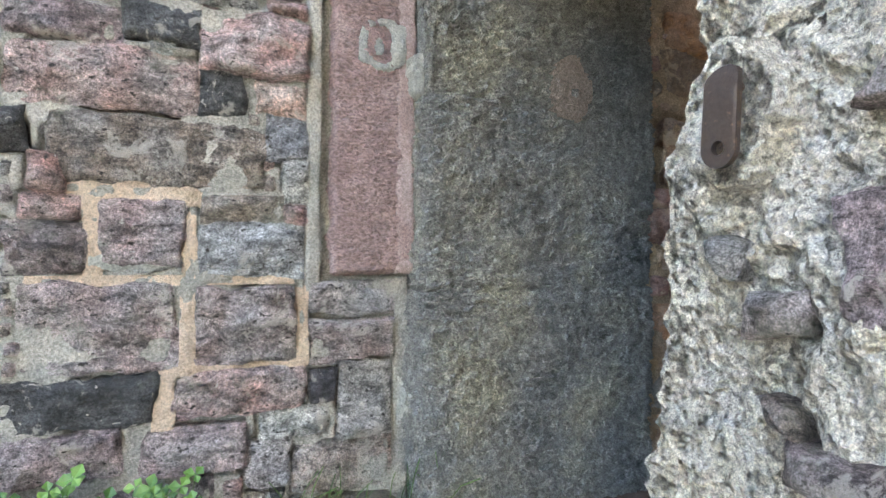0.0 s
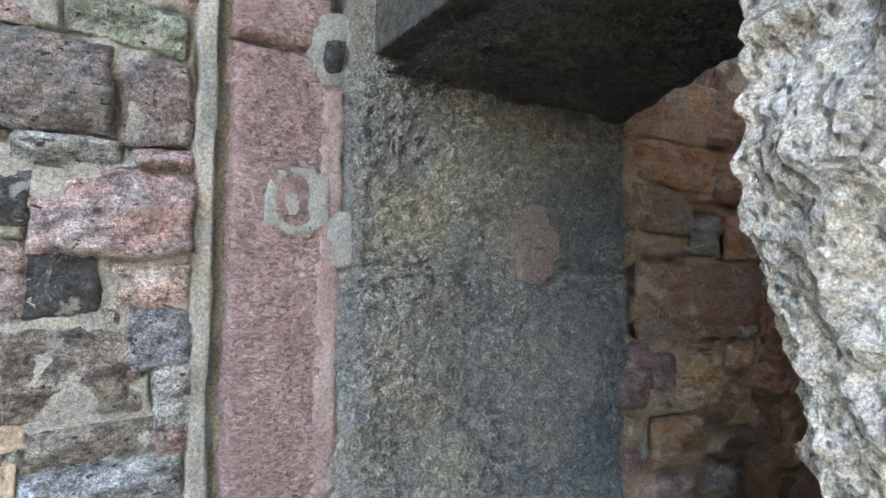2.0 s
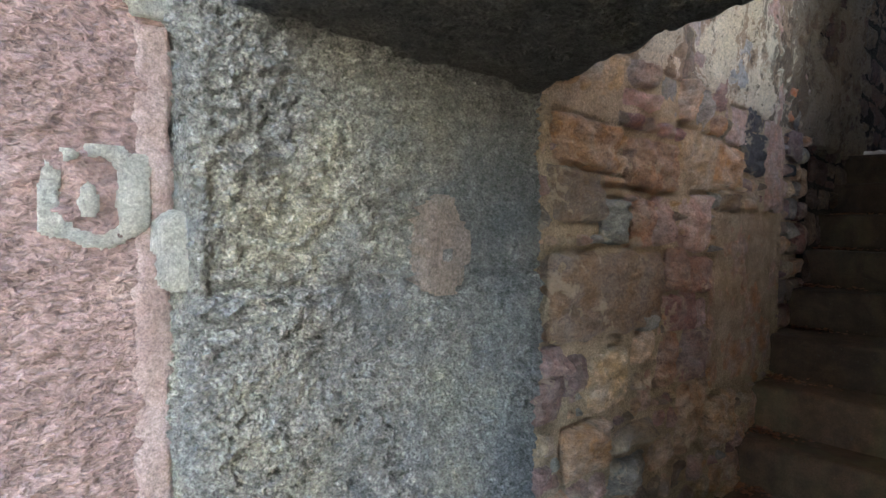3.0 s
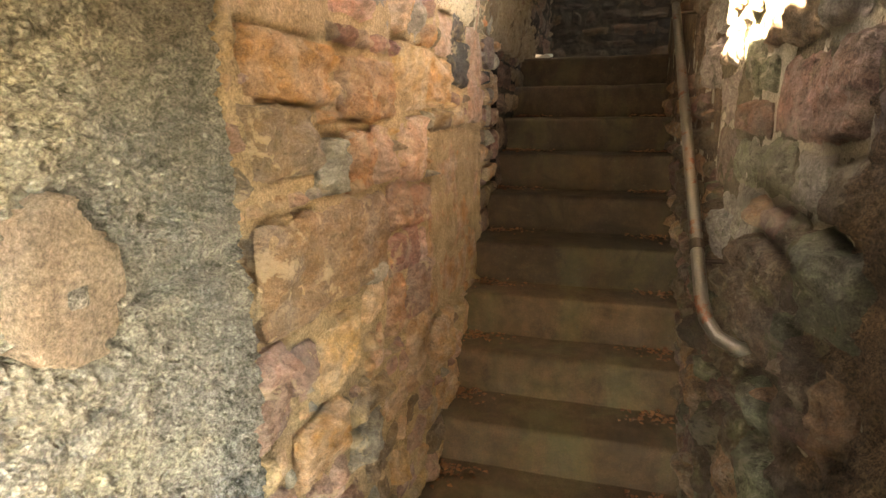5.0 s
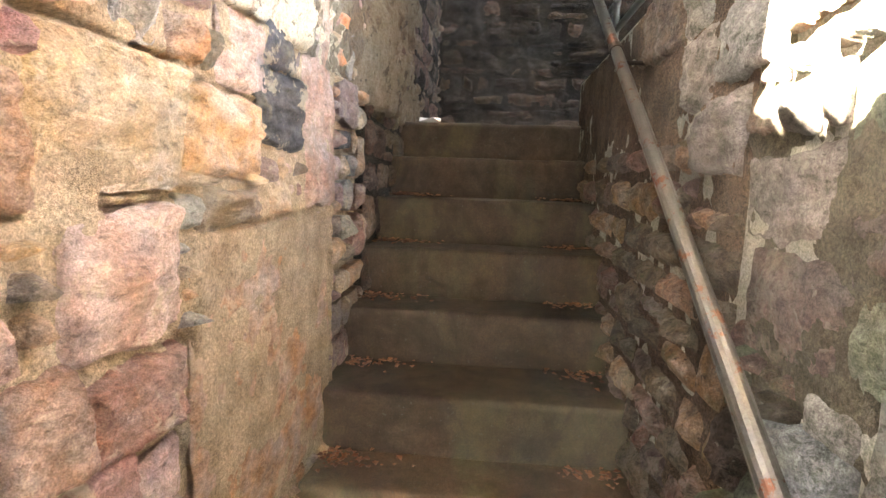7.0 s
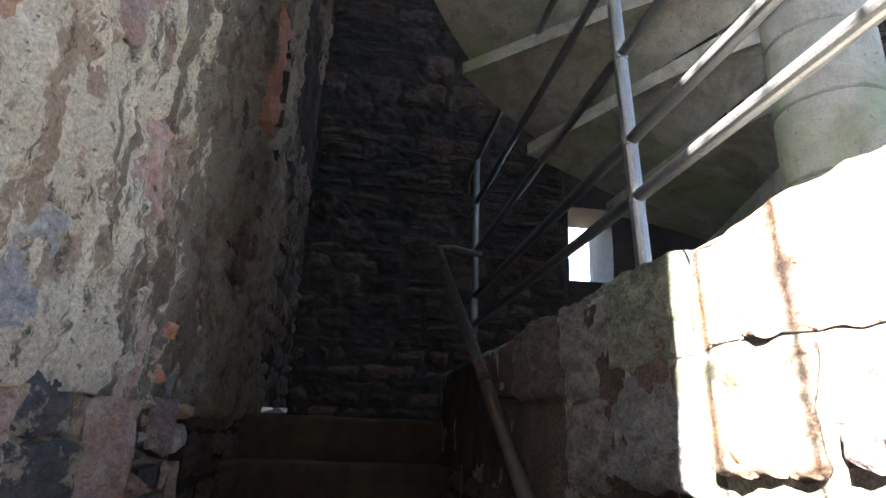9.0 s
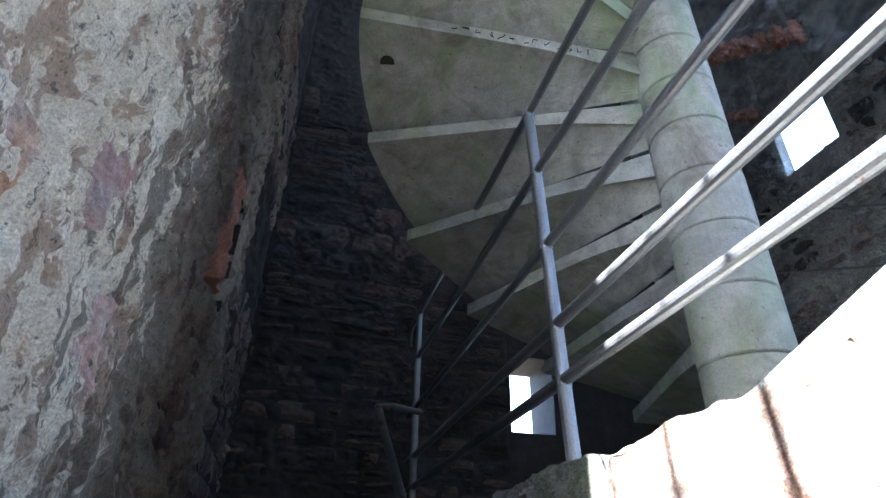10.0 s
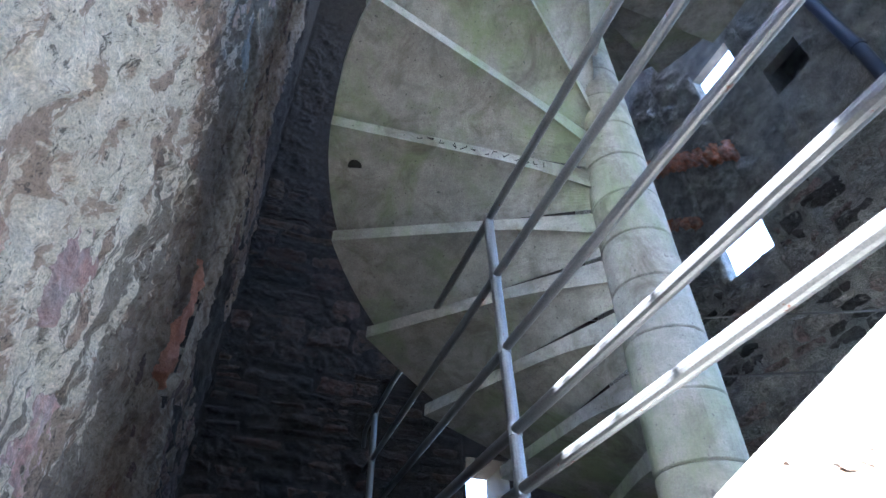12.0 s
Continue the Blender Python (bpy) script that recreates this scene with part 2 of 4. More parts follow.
def concrete_material(name, base, green=0.6, grime=0.5, stains=(0.055, 0.045, 0.03), k=1.0):
    """Cast concrete with algae, dirt and air holes."""
    m, n, l, b = mat(name, 0.88)
    pos = coords(n, l)
    mp = n.new("ShaderNodeMapping")
    mp.inputs["Scale"].default_value = (1, 1, 0.35)
    l.new(pos, mp.inputs["Vector"])
    big, mid, fine = noise_node(n, l, 3.2, 6, 0.65, mp.outputs["Vector"], 0.5), noise_node(n, l, 14, 7, 0.7, pos), noise_node(n, l, 180, 5, 0.7, pos)
    c = mix(n, l, 1.0, base, ramp(n, l, mid, [(0.34, grey(1 - 0.5 * k)), (0.66, grey(1 + 0.4 * k))]), "MULTIPLY")
    c = mix(n, l, 1.0, c, ramp(n, l, fine, [(0.36, grey(1 - 0.35 * k)), (0.64, grey(1 + 0.3 * k))]), "MULTIPLY")
    c = mix(n, l, ramp(n, l, big, [(0.48, grey(0)), (0.64, grey(green))]), c, (0.16, 0.20, 0.10))
    c = mix(n, l, ramp(n, l, noise_node(n, l, 5, 8, 0.7, pos, 0.8), [(0.5, grey(0)), (0.68, grey(grime))]), c, stains)
    c = mix(n, l, ramp(n, l, noise_node(n, l, 75, 2, 0.5, pos), [(0.68, grey(0)), (0.73, grey(0.7))]), c, (0.06, 0.06, 0.055))
    l.new(c, b.inputs["Base Color"])
    bump(n, l, b, [(mid, 0.35, 0.015), (fine, 0.45, 0.003)])
    return m


def metal_material(name, steel, rust_amount, rust=(0.13, 0.05, 0.028), rough=0.42, metal=0.85, scale=30):
    m, n, l, b = mat(name, rough, metal)
    pos = coords(n, l)
    spots = ramp(n, l, noise_node(n, l, scale, 7, 0.7, pos), [(0.62 - rust_amount, grey(0)), (0.66 - rust_amount, grey(1))])
    fine = noise_node(n, l, 220, 5, 0.7, pos)
    c = mix(n, l, 1.0, steel, ramp(n, l, fine, [(0.3, grey(0.75)), (0.7, grey(1.15))]), "MULTIPLY")
    l.new(mix(n, l, spots, c, rust), b.inputs["Base Color"])
    l.new(mix(n, l, spots, grey(metal), grey(0.1)), b.inputs["Metallic"])
    l.new(mix(n, l, spots, grey(rough), grey(0.85)), b.inputs["Roughness"])
    bump(n, l, b, [(fine, 0.25, 0.002), (spots, 0.3, 0.001)])
    return m


def leaf_material(name, c1, c2):
    m, n, l, b = mat(name, 0.6)
    g = n.new("ShaderNodeNewGeometry")
    l.new(ramp(n, l, g.outputs["Random Per Island"], [(0.0, c1), (1.0, c2)]), b.inputs["Base Color"])
    return m


GRANITE = granite_material(tone=0.85)
# same stone at 0.3 tone: the lintel's shade put into its colour
GRANITE_SHADED = granite_material("shade_darkened_stone", 0.3)
RUBBLE_CONCRETE = rubble_concrete_material()
TOOLED_RED = tooled_red_material()
SMOOTH_RED = mortar_material("smooth_pink_sandstone", (0.30, 0.21, 0.195), (0.44, 0.35, 0.33), 12, 0.5)
# upper steps carry stairwell shade in colour, lower three the door light plus algae
STEP_SHADED = concrete_material("shaded_worn_brown_concrete", (0.042, 0.027, 0.018), 0.10, 0.85, (0.013, 0.009, 0.007), 0.9)
STEP_LIT_ALGAE = concrete_material("lit_algae_concrete", (0.085, 0.055, 0.036), 0.22, 0.75, (0.05, 0.035, 0.022), 0.8)
PRECAST = concrete_material("pale_precast_concrete", (0.25, 0.24, 0.215), 0.75, 0.9, (0.11, 0.095, 0.075), 0.5)
STEEL = metal_material("galvanised_steel", (0.19, 0.195, 0.20), -0.02, rough=0.42, metal=0.75)
PIPE = metal_material("flaking_silver_paint", (0.13, 0.125, 0.12), 0.05, rough=0.4, metal=0.75, scale=22)
IRON = metal_material("old_rusty_iron", (0.055, 0.042, 0.036), 0.02, (0.10, 0.06, 0.042), 0.62, 0.6, 40)
PIPE_BLUE = metal_material("dark_blue_paint", (0.03, 0.045, 0.09), -0.05, rough=0.4, metal=0.1)
DARK = mat("dark_hollow", 1.0)[0]
DARK.node_tree.nodes["Principled BSDF"].inputs["Base Color"].default_value = (0.02, 0.018, 0.015, 1)
LEAF = leaf_material("green_leaf", (0.03, 0.08, 0.014), (0.09, 0.17, 0.03))
DEAD = leaf_material("dead_leaf", (0.10, 0.04, 0.022), (0.26, 0.11, 0.05))
PAPER = mat("white_paper", 0.8)[0]
PAPER.node_tree.nodes["Principled BSDF"].inputs["Base Color"].default_value = (0.8, 0.8, 0.8, 1)


# ---- geometry helpers ----
def finish(name, bm, material, parent=None, label="", smooth=False):
    me = bpy.data.meshes.new(name)
    bmesh.ops.recalc_face_normals(bm, faces=bm.faces)
    bm.to_mesh(me)
    bm.free()
    if smooth:
        me.polygons.foreach_set("use_smooth", [True] * len(me.polygons))
    if material:
        me.materials.append(material)
    ob = new(name, me)
    if parent:
        ob.parent = parent
    if label:
        ob["label"] = label
    return ob


def part(name, bm, material, parent, label="", smooth=False):
    return finish(name, bm, material, parent, label, smooth)


def structure(name, bm, material, label, category="wall", smooth=False):
    return tagged(finish(name, bm, material, None, "", smooth), label, category, "", "structure")


def add_box(bm, lo, hi):
    v = [bm.verts.new((x, y, z)) for x in (lo[0], hi[0]) for y in (lo[1], hi[1]) for z in (lo[2], hi[2])]
    for f in ((0, 1, 3, 2), (4, 6, 7, 5), (0, 4, 5, 1), (2, 3, 7, 6), (0, 2, 6, 4), (1, 5, 7, 3)):
        bm.faces.new([v[i] for i in f])


def box_mesh(*boxes):
    bm = bmesh.new()
    for lo, hi in boxes:
        add_box(bm, lo, hi)
    return bm


def tube(bm, points, r, sides=10):
    """A round pipe along a line of points."""
    pts = [Vector(p) for p in points]
    rings = []
    side = None
    for i, p in enumerate(pts):
        d = (pts[min(i + 1, len(pts) - 1)] - pts[max(i - 1, 0)]).normalized()
        if side is None:
            side = d.orthogonal().normalized()
        side = (side - d * side.dot(d)).normalized()
        up = d.cross(side)
        rings.append([bm.verts.new(p + r * (math.cos(a) * side + math.sin(a) * up)) for a in (2 * math.pi * k / sides for k in range(sides))])
    for a, b in zip(rings, rings[1:]):
        for k in range(sides):
            bm.faces.new((a[k], a[(k + 1) % sides], b[(k + 1) % sides], b[k]))
    bm.faces.new(rings[0][::-1])
    bm.faces.new(rings[-1])


def tube_mesh(points, r, sides=10):
    bm = bmesh.new()
    tube(bm, points, r, sides)
    return bm


# a wall's own frame: u along it, w up, d out of its face
def side_frame(axis, at, sign):
    if axis == "y":
        return lambda u, w, d: (u, at + sign * d, w)
    return lambda u, w, d: (at + sign * d, u, w)


def lump(p, scale, seed=0, octaves=4):
    """Fractal lattice noise about -1 to 1 for an array of points."""
    p = np.asarray(p, float) * scale + seed * 17.31
    out, amp, total = np.zeros(len(p)), 1.0, 0.0
    for o in range(octaves):
        i = np.floor(p).astype(np.int64)
        f = p - i
        f = f * f * (3 - 2 * f)
        acc = np.zeros(len(p))
        for dx in (0, 1):
            for dy in (0, 1):
                for dz in (0, 1):
                    h = ((i[:, 0] + dx) * 374761393 + (i[:, 1] + dy) * 668265263 + (i[:, 2] + dz) * 2147483647 + o * 974634) & 0x7FFFFFFF
                    h = ((h ^ (h >> 13)) * 1274126177) & 0x7FFFFFFF
                    val = ((h ^ (h >> 16)) & 0xFFFF) / 32767.5 - 1
                    acc += val * (f[:, 0] if dx else 1 - f[:, 0]) * (f[:, 1] if dy else 1 - f[:, 1]) * (f[:, 2] if dz else 1 - f[:, 2])
        out += amp * acc
        total += amp
        amp *= 0.55
        p = p * 2.03
    return out / total * 1.6


COLOURS = {
    "purple": (0.24, 0.17, 0.165), "red": (0.32, 0.19, 0.165), "pink": (0.42, 0.27, 0.225), "brown": (0.22, 0.165, 0.125),
    "grey": (0.30, 0.285, 0.265), "blue": (0.26, 0.275, 0.285), "dark": (0.07, 0.07, 0.075), "tan": (0.44, 0.265, 0.165),
    "brick": (0.38, 0.20, 0.14), "cream": (0.48, 0.33, 0.215), "green": (0.24, 0.27, 0.20),
}


def stone(wall, at, u0, w0, u1, w1, colour, material, proud=0.02, rng=random, jag=0.09, depth=0.03, facet=0.8, cell=0.022):
    """One rough-faced stone bedded in a wall: uneven outline, broken face, sides that run into the mortar."""
    wu, ww = u1 - u0, w1 - w0
    nu, nw = (max(5, min(int(0.31 / cell), int(v / cell) + 2)) for v in (wu, ww))
    jit = [(rng.uniform(-jag, jag * 0.3) * min(wu, 0.16), rng.uniform(-jag, jag * 0.3) * min(ww, 0.16)) for _ in range(4)]
    tilt_u, tilt_w, seed, bow = rng.uniform(-0.3, 0.3), rng.uniform(-0.35, 0.35), rng.uniform(0, 50), rng.uniform(0.02, 0.10)
    A, B = np.meshgrid(np.linspace(-1, 1, nu), np.linspace(-1, 1, nw), indexing="ij")
    A, B = A.ravel(), B.ravel()
    a, b = A * (1 - bow * 0.6 * B ** 6), B * (1 - bow * 0.6 * A ** 6)
    U, W = (u0 + u1) / 2 + a * wu / 2, (w0 + w1) / 2 + b * ww / 2
    for (ju, jw), (ca, cb) in zip(jit, ((-1, -1), (1, -1), (1, 1), (-1, 1))):
        k = (1 + ca * A) * (1 + cb * B) / 4
        U, W = U + ca * ju * k, W + cb * jw * k
    P = np.stack([U, W, np.full_like(U, seed)], 1)
    rim = np.maximum(np.abs(A), np.abs(B)) ** 3
    size = min(0.014, 0.13 * min(wu, ww))
    U = U + size * lump(P, 15, 1, 4) * rim
    W = W + size * lump(P, 15, 2, 4) * rim
    cu, cw = max(2.2 / (nu - 1), 0.022 / wu), max(2.2 / (nw - 1), 0.022 / ww)
    near = np.clip(np.minimum((1 - np.abs(A)) / cu, (1 - np.abs(B)) / cw), 0, 1)
    D = proud * (0.12 + 0.88 * near ** 0.45) + proud * near * (tilt_u * A + tilt_w * B) + (0.35 * proud + 0.003) * lump(P, 14, 3, 4) * near
    cut = np.full_like(A, 1.15)
    for _ in range(4):
        ang, steep = rng.uniform(0, 6.283), rng.uniform(0.25, 0.85)
        cut = np.minimum(cut, rng.uniform(0.9, 1.25) + steep * (math.cos(ang) * A + math.sin(ang) * B))
    D = D + proud * near * facet * (cut - 0.9)
    # broken beds and chipped hollows
    beds = lump(P * np.array([0.7, 1.7, 1]), 13, 5, 4) * 2.2
    D = D + near * ((0.16 * proud + 0.0012) * (np.floor(beds) + np.clip((beds % 1) * 3 - 2, 0, 1)) + (0.10 * proud + 0.001) * lump(P, 60, 6, 3))
    D = np.maximum(D, -0.6 * depth)
    verts = [at(*p) for p in zip(U.tolist(), W.tolist(), D.tolist())]
    idx = np.arange(nu * nw).reshape(nu, nw)
    faces = np.stack([idx[:-1, :-1], idx[1:, :-1], idx[1:, 1:], idx[:-1, 1:]], -1).reshape(-1, 4).tolist()
    loop = idx[:, 0].tolist() + idx[-1, 1:].tolist() + idx[-2::-1, -1].tolist() + idx[0, -2:0:-1].tolist()
    base = len(verts)
    verts += [at(U[i], W[i], -depth) for i in loop]
    faces += [(loop[i], loop[(i + 1) % len(loop)], base + (i + 1) % len(loop), base + i) for i in range(len(loop))]
    me = bpy.data.meshes.new("stone")
    me.from_pydata(verts, [], faces)
    me.polygons.foreach_set("use_smooth", [True] * len(me.polygons))
    me.materials.append(material)
    ob = new("stone", me)
    ob.parent = wall
    col = COLOURS[colour] if isinstance(colour, str) else colour
    f = rng.uniform(0.8, 1.2)
    ob.color = (*(min(1, ch * f * rng.uniform(0.95, 1.05)) for ch in col), 1)
    return ob


def rubble(wall, at, u0, u1, w0, w1, palette, material, seed, height=(0.09, 0.2), width=(0.12, 0.38), taken=(), joint=0.006, proud=0.02, limit=300, jag=0.14, cell=0.022):
    """Fills a stretch of wall with uneven courses of stones, round the ones already laid."""
    rng = random.Random(seed)
    w, made = w0, 0
    while w < w1 - 0.03:
        hgt = min(rng.uniform(*height), w1 - w)
        if w1 - w - hgt < height[0] * 0.6:
            hgt = w1 - w
        u = u0 - rng.uniform(0, 0.1)
        while u < u1 - 0.02:
            wid = rng.uniform(*width)
            a, b = max(u, u0), min(u + wid, u1)
            u += wid
            if b - a < 0.03:
                continue
            pieces = [(w, w + hgt)]
            if hgt > 0.13 and rng.random() < 0.25:
                cut = w + hgt * rng.uniform(0.35, 0.65)
                pieces = [(w, cut), (cut, w + hgt)]
            for lo, hi in pieces:
                cells = [(a, lo, b, hi)]
                while cells:
                    c = cells.pop()
                    if any(c[0] < t[2] - 0.004 and c[2] > t[0] + 0.004 and c[1] < t[3] - 0.004 and c[3] > t[1] + 0.004 for t in taken):
                        du, dw = c[2] - c[0], c[3] - c[1]
                        if max(du, dw) > 0.055:
                            if du > dw:
                                m = (c[0] + c[2]) / 2
                                cells += [(c[0], c[1], m, c[3]), (m, c[1], c[2], c[3])]
                            else:
                                m = (c[1] + c[3]) / 2
                                cells += [(c[0], c[1], c[2], m), (c[0], m, c[2], c[3])]
                        continue
                    if c[2] - c[0] < 0.03 or c[3] - c[1] < 0.03:
                        continue
                    if made >= limit:
                        return
                    stone(wall, at, c[0] + joint, c[1] + joint, c[2] - joint, c[3] - joint, rng.choice(palette), material, proud * rng.uniform(0.6, 1.4), rng, jag, cell=cell)
                    made += 1
        w += hgt


def sheet(name, verts, nu, nv, material, parent=None, label=""):
    """A smooth-shaded grid of nu by nv points."""
    idx = np.arange(nu * nv).reshape(nu, nv)
    quads = np.stack([idx[:-1, :-1], idx[1:, :-1], idx[1:, 1:], idx[:-1, 1:]], -1).reshape(-1, 4)
    me = bpy.data.meshes.new(name)
    me.from_pydata(verts.tolist(), [], quads.tolist())
    me.polygons.foreach_set("use_smooth", [True] * len(me.polygons))
    me.materials.append(material)
    ob = new(name, me)
    ob.parent = parent
    if label:
        ob["label"] = label
    return ob


def lay(wall, at, stones, material, seed, taken, proud=0.022, jag=0.07, grow=0.004, cell=0.008):
    """Lays known stones (u0, w0, u1, w1, colour) in a wall and notes their places."""
    rng = random.Random(seed)
    for u0, w0, u1, w1, colour in stones:
        stone(wall, at, u0 - grow, w0 - grow, u1 + grow, w1 + grow, colour, material, proud * rng.uniform(0.7, 1.3), rng, jag, cell=cell)
        taken.append((u0, w0, u1, w1))


# ---- structure ----
LEFT, RIGHT, OUTER, REVEAL, TOP, HIGH = 1.585, 0.70, 1.665, 1.545, 2.2, 11.5
wall_outer = structure("wall_outer", box_mesh(((-5, OUTER + 0.03, -1), (0.718, 2.25, 3.0)), ((-5, OUTER, 3.0), (0.718, 1.9, HIGH))), MORTAR, "rubble wall of purple sandstone in grey mortar")
wall_left = structure("wall_left", box_mesh(((1.46, LEFT + 0.03, -1), (1.7, 1.9, 1.26)), ((1.46, LEFT + 0.16, 1.26), (1.7, 1.9, 1.485)), ((1.46, LEFT + 0.03, 1.485), (1.7, 1.9, 3.1)), ((1.462, LEFT, 4.7), (1.7, 1.9, HIGH)), ((1.7, LEFT + 0.03, -1), (3.7, 1.9, HIGH))), MORTAR_WARM, "warm rubble wall beside the stone stairs")
wall_left_rear = structure("wall_left_rear", box_mesh(((3.7, LEFT, -1), (4.0, 2.25, HIGH)), ((4.0, LEFT, -1), (4.6, 2.25, 3.1)), ((4.0, 1.9, 3.1), (4.6, 2.25, 3.8)), ((4.0, LEFT, 3.8), (4.6, 2.25, HIGH)), ((4.6, LEFT, -1), (6.7, 2.25, HIGH))), MORTAR_DARK, "inner part of the stair wall with a niche, painted dark for its shade")
bm = bmesh.new()
crest = [(1.44, -1), (4.6, -1), (4.6, TOP - 0.012), (2.27, TOP - 0.012), (1.77, TOP + 0.138), (1.44, TOP + 0.138)]
front_ring, back_ring = ([bm.verts.new((x, y, z)) for x, z in crest] for y in (RIGHT, 0.36))
bm.faces.new(front_ring), bm.faces.new(back_ring)
for i in range(6):
    bm.faces.new((front_ring[i], front_ring[(i + 1) % 6], back_ring[(i + 1) % 6], back_ring[i]))
wall_right = structure("wall_right", bm, MORTAR, "low rubble wall on the railing side of the stairs")
wall_back = structure("wall_back", box_mesh(((6.2, -2.7, -1), (6.7, -0.97, HIGH)), ((6.2, -0.58, -1), (6.7, LEFT, HIGH)), ((6.202, -0.97, -1), (6.7, -0.58, 3.15)), ((6.202, -0.97, 3.8), (6.7, -0.58, HIGH))), MORTAR_DARK, "tower wall of rubble stone with a slit window, painted dark for its shade")
# its openings splay outwards
wall_far = structure("wall_far", box_mesh(
    ((2.3, -2.3, -1), (3.03, -2.2, HIGH)), ((3.03, -2.3, -1), (3.36, -2.2, 5.86)), ((3.03, -2.3, 6.2), (3.36, -2.2, HIGH)), ((3.36, -2.3, -1), (3.5, -2.2, HIGH)), ((4.42, -2.3, -1), (6.2, -2.2, HIGH)), ((3.95, -2.3, -1), (4.42, -2.204, 4.78)), ((3.95, -2.3, 5.25), (4.42, -2.204, HIGH)), ((3.5, -2.3, -1), (3.95, -2.2, 6.6)), ((3.5, -2.3, 6.9), (3.95, -2.2, HIGH)),
    ((2.3, -2.9, -1), (3.42, -2.6, HIGH)), ((3.42, -2.7, -1), (3.92, -2.301, 6.5)), ((3.42, -2.7, 7.9), (5.0, -2.301, HIGH)), ((3.92, -2.7, -1), (5.0, -2.301, 4.72)), ((4.7, -2.7, 6.2), (5.0, -2.301, 7.9)), ((5.0, -2.7, -1), (6.2, -2.301, HIGH)), ((3.40, -2.598, -1), (3.418, -2.302, HIGH)), ((2.3, -2.598, -1), (2.32, -2.302, HIGH))), MORTAR_FAR, "rough tower wall with small openings")
# never in view, added to close the interior against sky light
wall_front_unseen = structure("wall_front_unseen", box_mesh(((0.3, -2.7, 2.5), (0.69, 1.665, HIGH))), MORTAR, "unseen tower wall above the entrance, added to keep sky light out")
# out of view, added only to hold back low sky light
sky_block_wall = structure("sky_block_wall", box_mesh(((-2.5, -3.6, -1), (0.3, -3.1, 9.0)), ((-9.0, -4.5, -1), (-8.5, 1.66, 11.0))), MORTAR, "plain unseen wall added to block low sky light")
# gap lets sky light in; the unseen slab is added to block it overhead
ceiling = structure("ceiling", box_mesh(((0.3, -1.15, HIGH), (6.7, 2.25, HIGH + 0.2)), ((5.0, -2.7, HIGH), (6.7, -1.152, HIGH + 0.2)), ((0.69, -0.3, 4.72), (2.2, 1.584, 4.95))), MORTAR_DARK, "dark top of the tower, left open along one side for sky light, and an unseen slab added over the entrance", "ceiling")

# ground outside, rising to the threshold
gx = np.concatenate([-np.geomspace(400, 0.9, 30), np.linspace(-0.85, 0.72, 60), np.geomspace(0.8, 400, 24)])
gy = np.concatenate([-np.geomspace(400, 0.9, 30), np.linspace(-0.85, 1.7, 60), np.geomspace(1.8, 400, 20)])
nu, nv = len(gx), len(gy)
P = np.array([(x, y, 0.0) for x in gx for y in gy])
rise = np.clip((P[:, 1] - 0.1) / 1.45, 0, 1)
P[:, 2] = -0.2 + 0.64 * rise * rise * (3 - 2 * rise) * np.clip((0.78 - P[:, 0]) / 0.1, 0, 1) + 0.03 * lump(P, 3, 5)
ground = tagged(sheet("ground", P, nu, nv, EARTH), "trodden earth rising to the doorway", "ground", "", "structure")
floor = structure("floor", box_mesh(((0.69, RIGHT, -0.3), (2.75, LEFT, 0.36)), ((4.75, -2.2, 1.5), (6.2, LEFT, 1.979))), STEP_LIT_ALGAE, "worn stone floor of the landing", "floor")

# door reveal: three rough tooled blocks, wrapping round the outer arris
nu, nv = 300, 560
S, Z = np.meshgrid(np.linspace(0, 0.86, nu), np.linspace(0.1, 1.83, nv), indexing="ij")
S, Z = S.ravel(), Z.ravel()
bend = np.clip((S - 0.09) / 0.03, 0, 1)
X = np.where(S < 0.10, 0.722, 0.722 + (S - 0.10) * 0.985)
Y = np.where(S < 0.10, REVEAL + 0.10 - S, REVEAL)
P = np.stack([X, Y, Z], 1)
rough = 0.012 * lump(P, 7, 1) + 0.018 * (0.4 - 1.3 * np.abs(lump(P * np.array([1, 1, 1.6]), 26, 2, 3))) + 0.006 * lump(P, 80, 5, 3)
wob = 0.012 * lump(P, 6, 3)
for joint in (0.955, 1.445):
    rough -= 0.012 * np.exp(-((Z - joint - wob) / 0.007) ** 2)
rough += np.where((Z > 0.955 + wob) & (Z < 1.445 + wob), 0.004, np.where(Z < 0.955, 0.010, -0.004))
back = np.clip((S - 0.82) / 0.04, 0, 1)
P[:, 1] -= rough * bend - 0.05 * back ** 2
P[:, 0] -= rough * (1 - bend) + 0.012 * lump(P, 7, 9) * (1 - bend)
wall_reveal = structure("wall_reveal", box_mesh(((0.724, REVEAL + 0.035, -1), (1.45, 2.25, 1.84)), ((0.722, 1.6, 1.84), (1.46, 1.9, 3.1)), ((0.7, 1.6, 4.7), (1.46, 1.9, HIGH))), GRANITE, "door reveal of rough tooled grey stone blocks")
sheet("stone_face", P, nu, nv, GRANITE, wall_reveal)

# lintel: rough slab, its rear edge running slantwise
nu, nv = 110, 90
U, V = np.meshgrid(np.linspace(0, 1, nu), np.linspace(0, 1, nv), indexing="ij")
U, V = U.ravel(), V.ravel()
Y = 0.66 + U * 0.92
rear = 1.10 + 0.40 * np.clip(U, 0, 1) ** 1.3
X = 0.77 + V * (rear - 0.77)
P = np.stack([X, Y, np.full_like(X, 1.822)], 1)
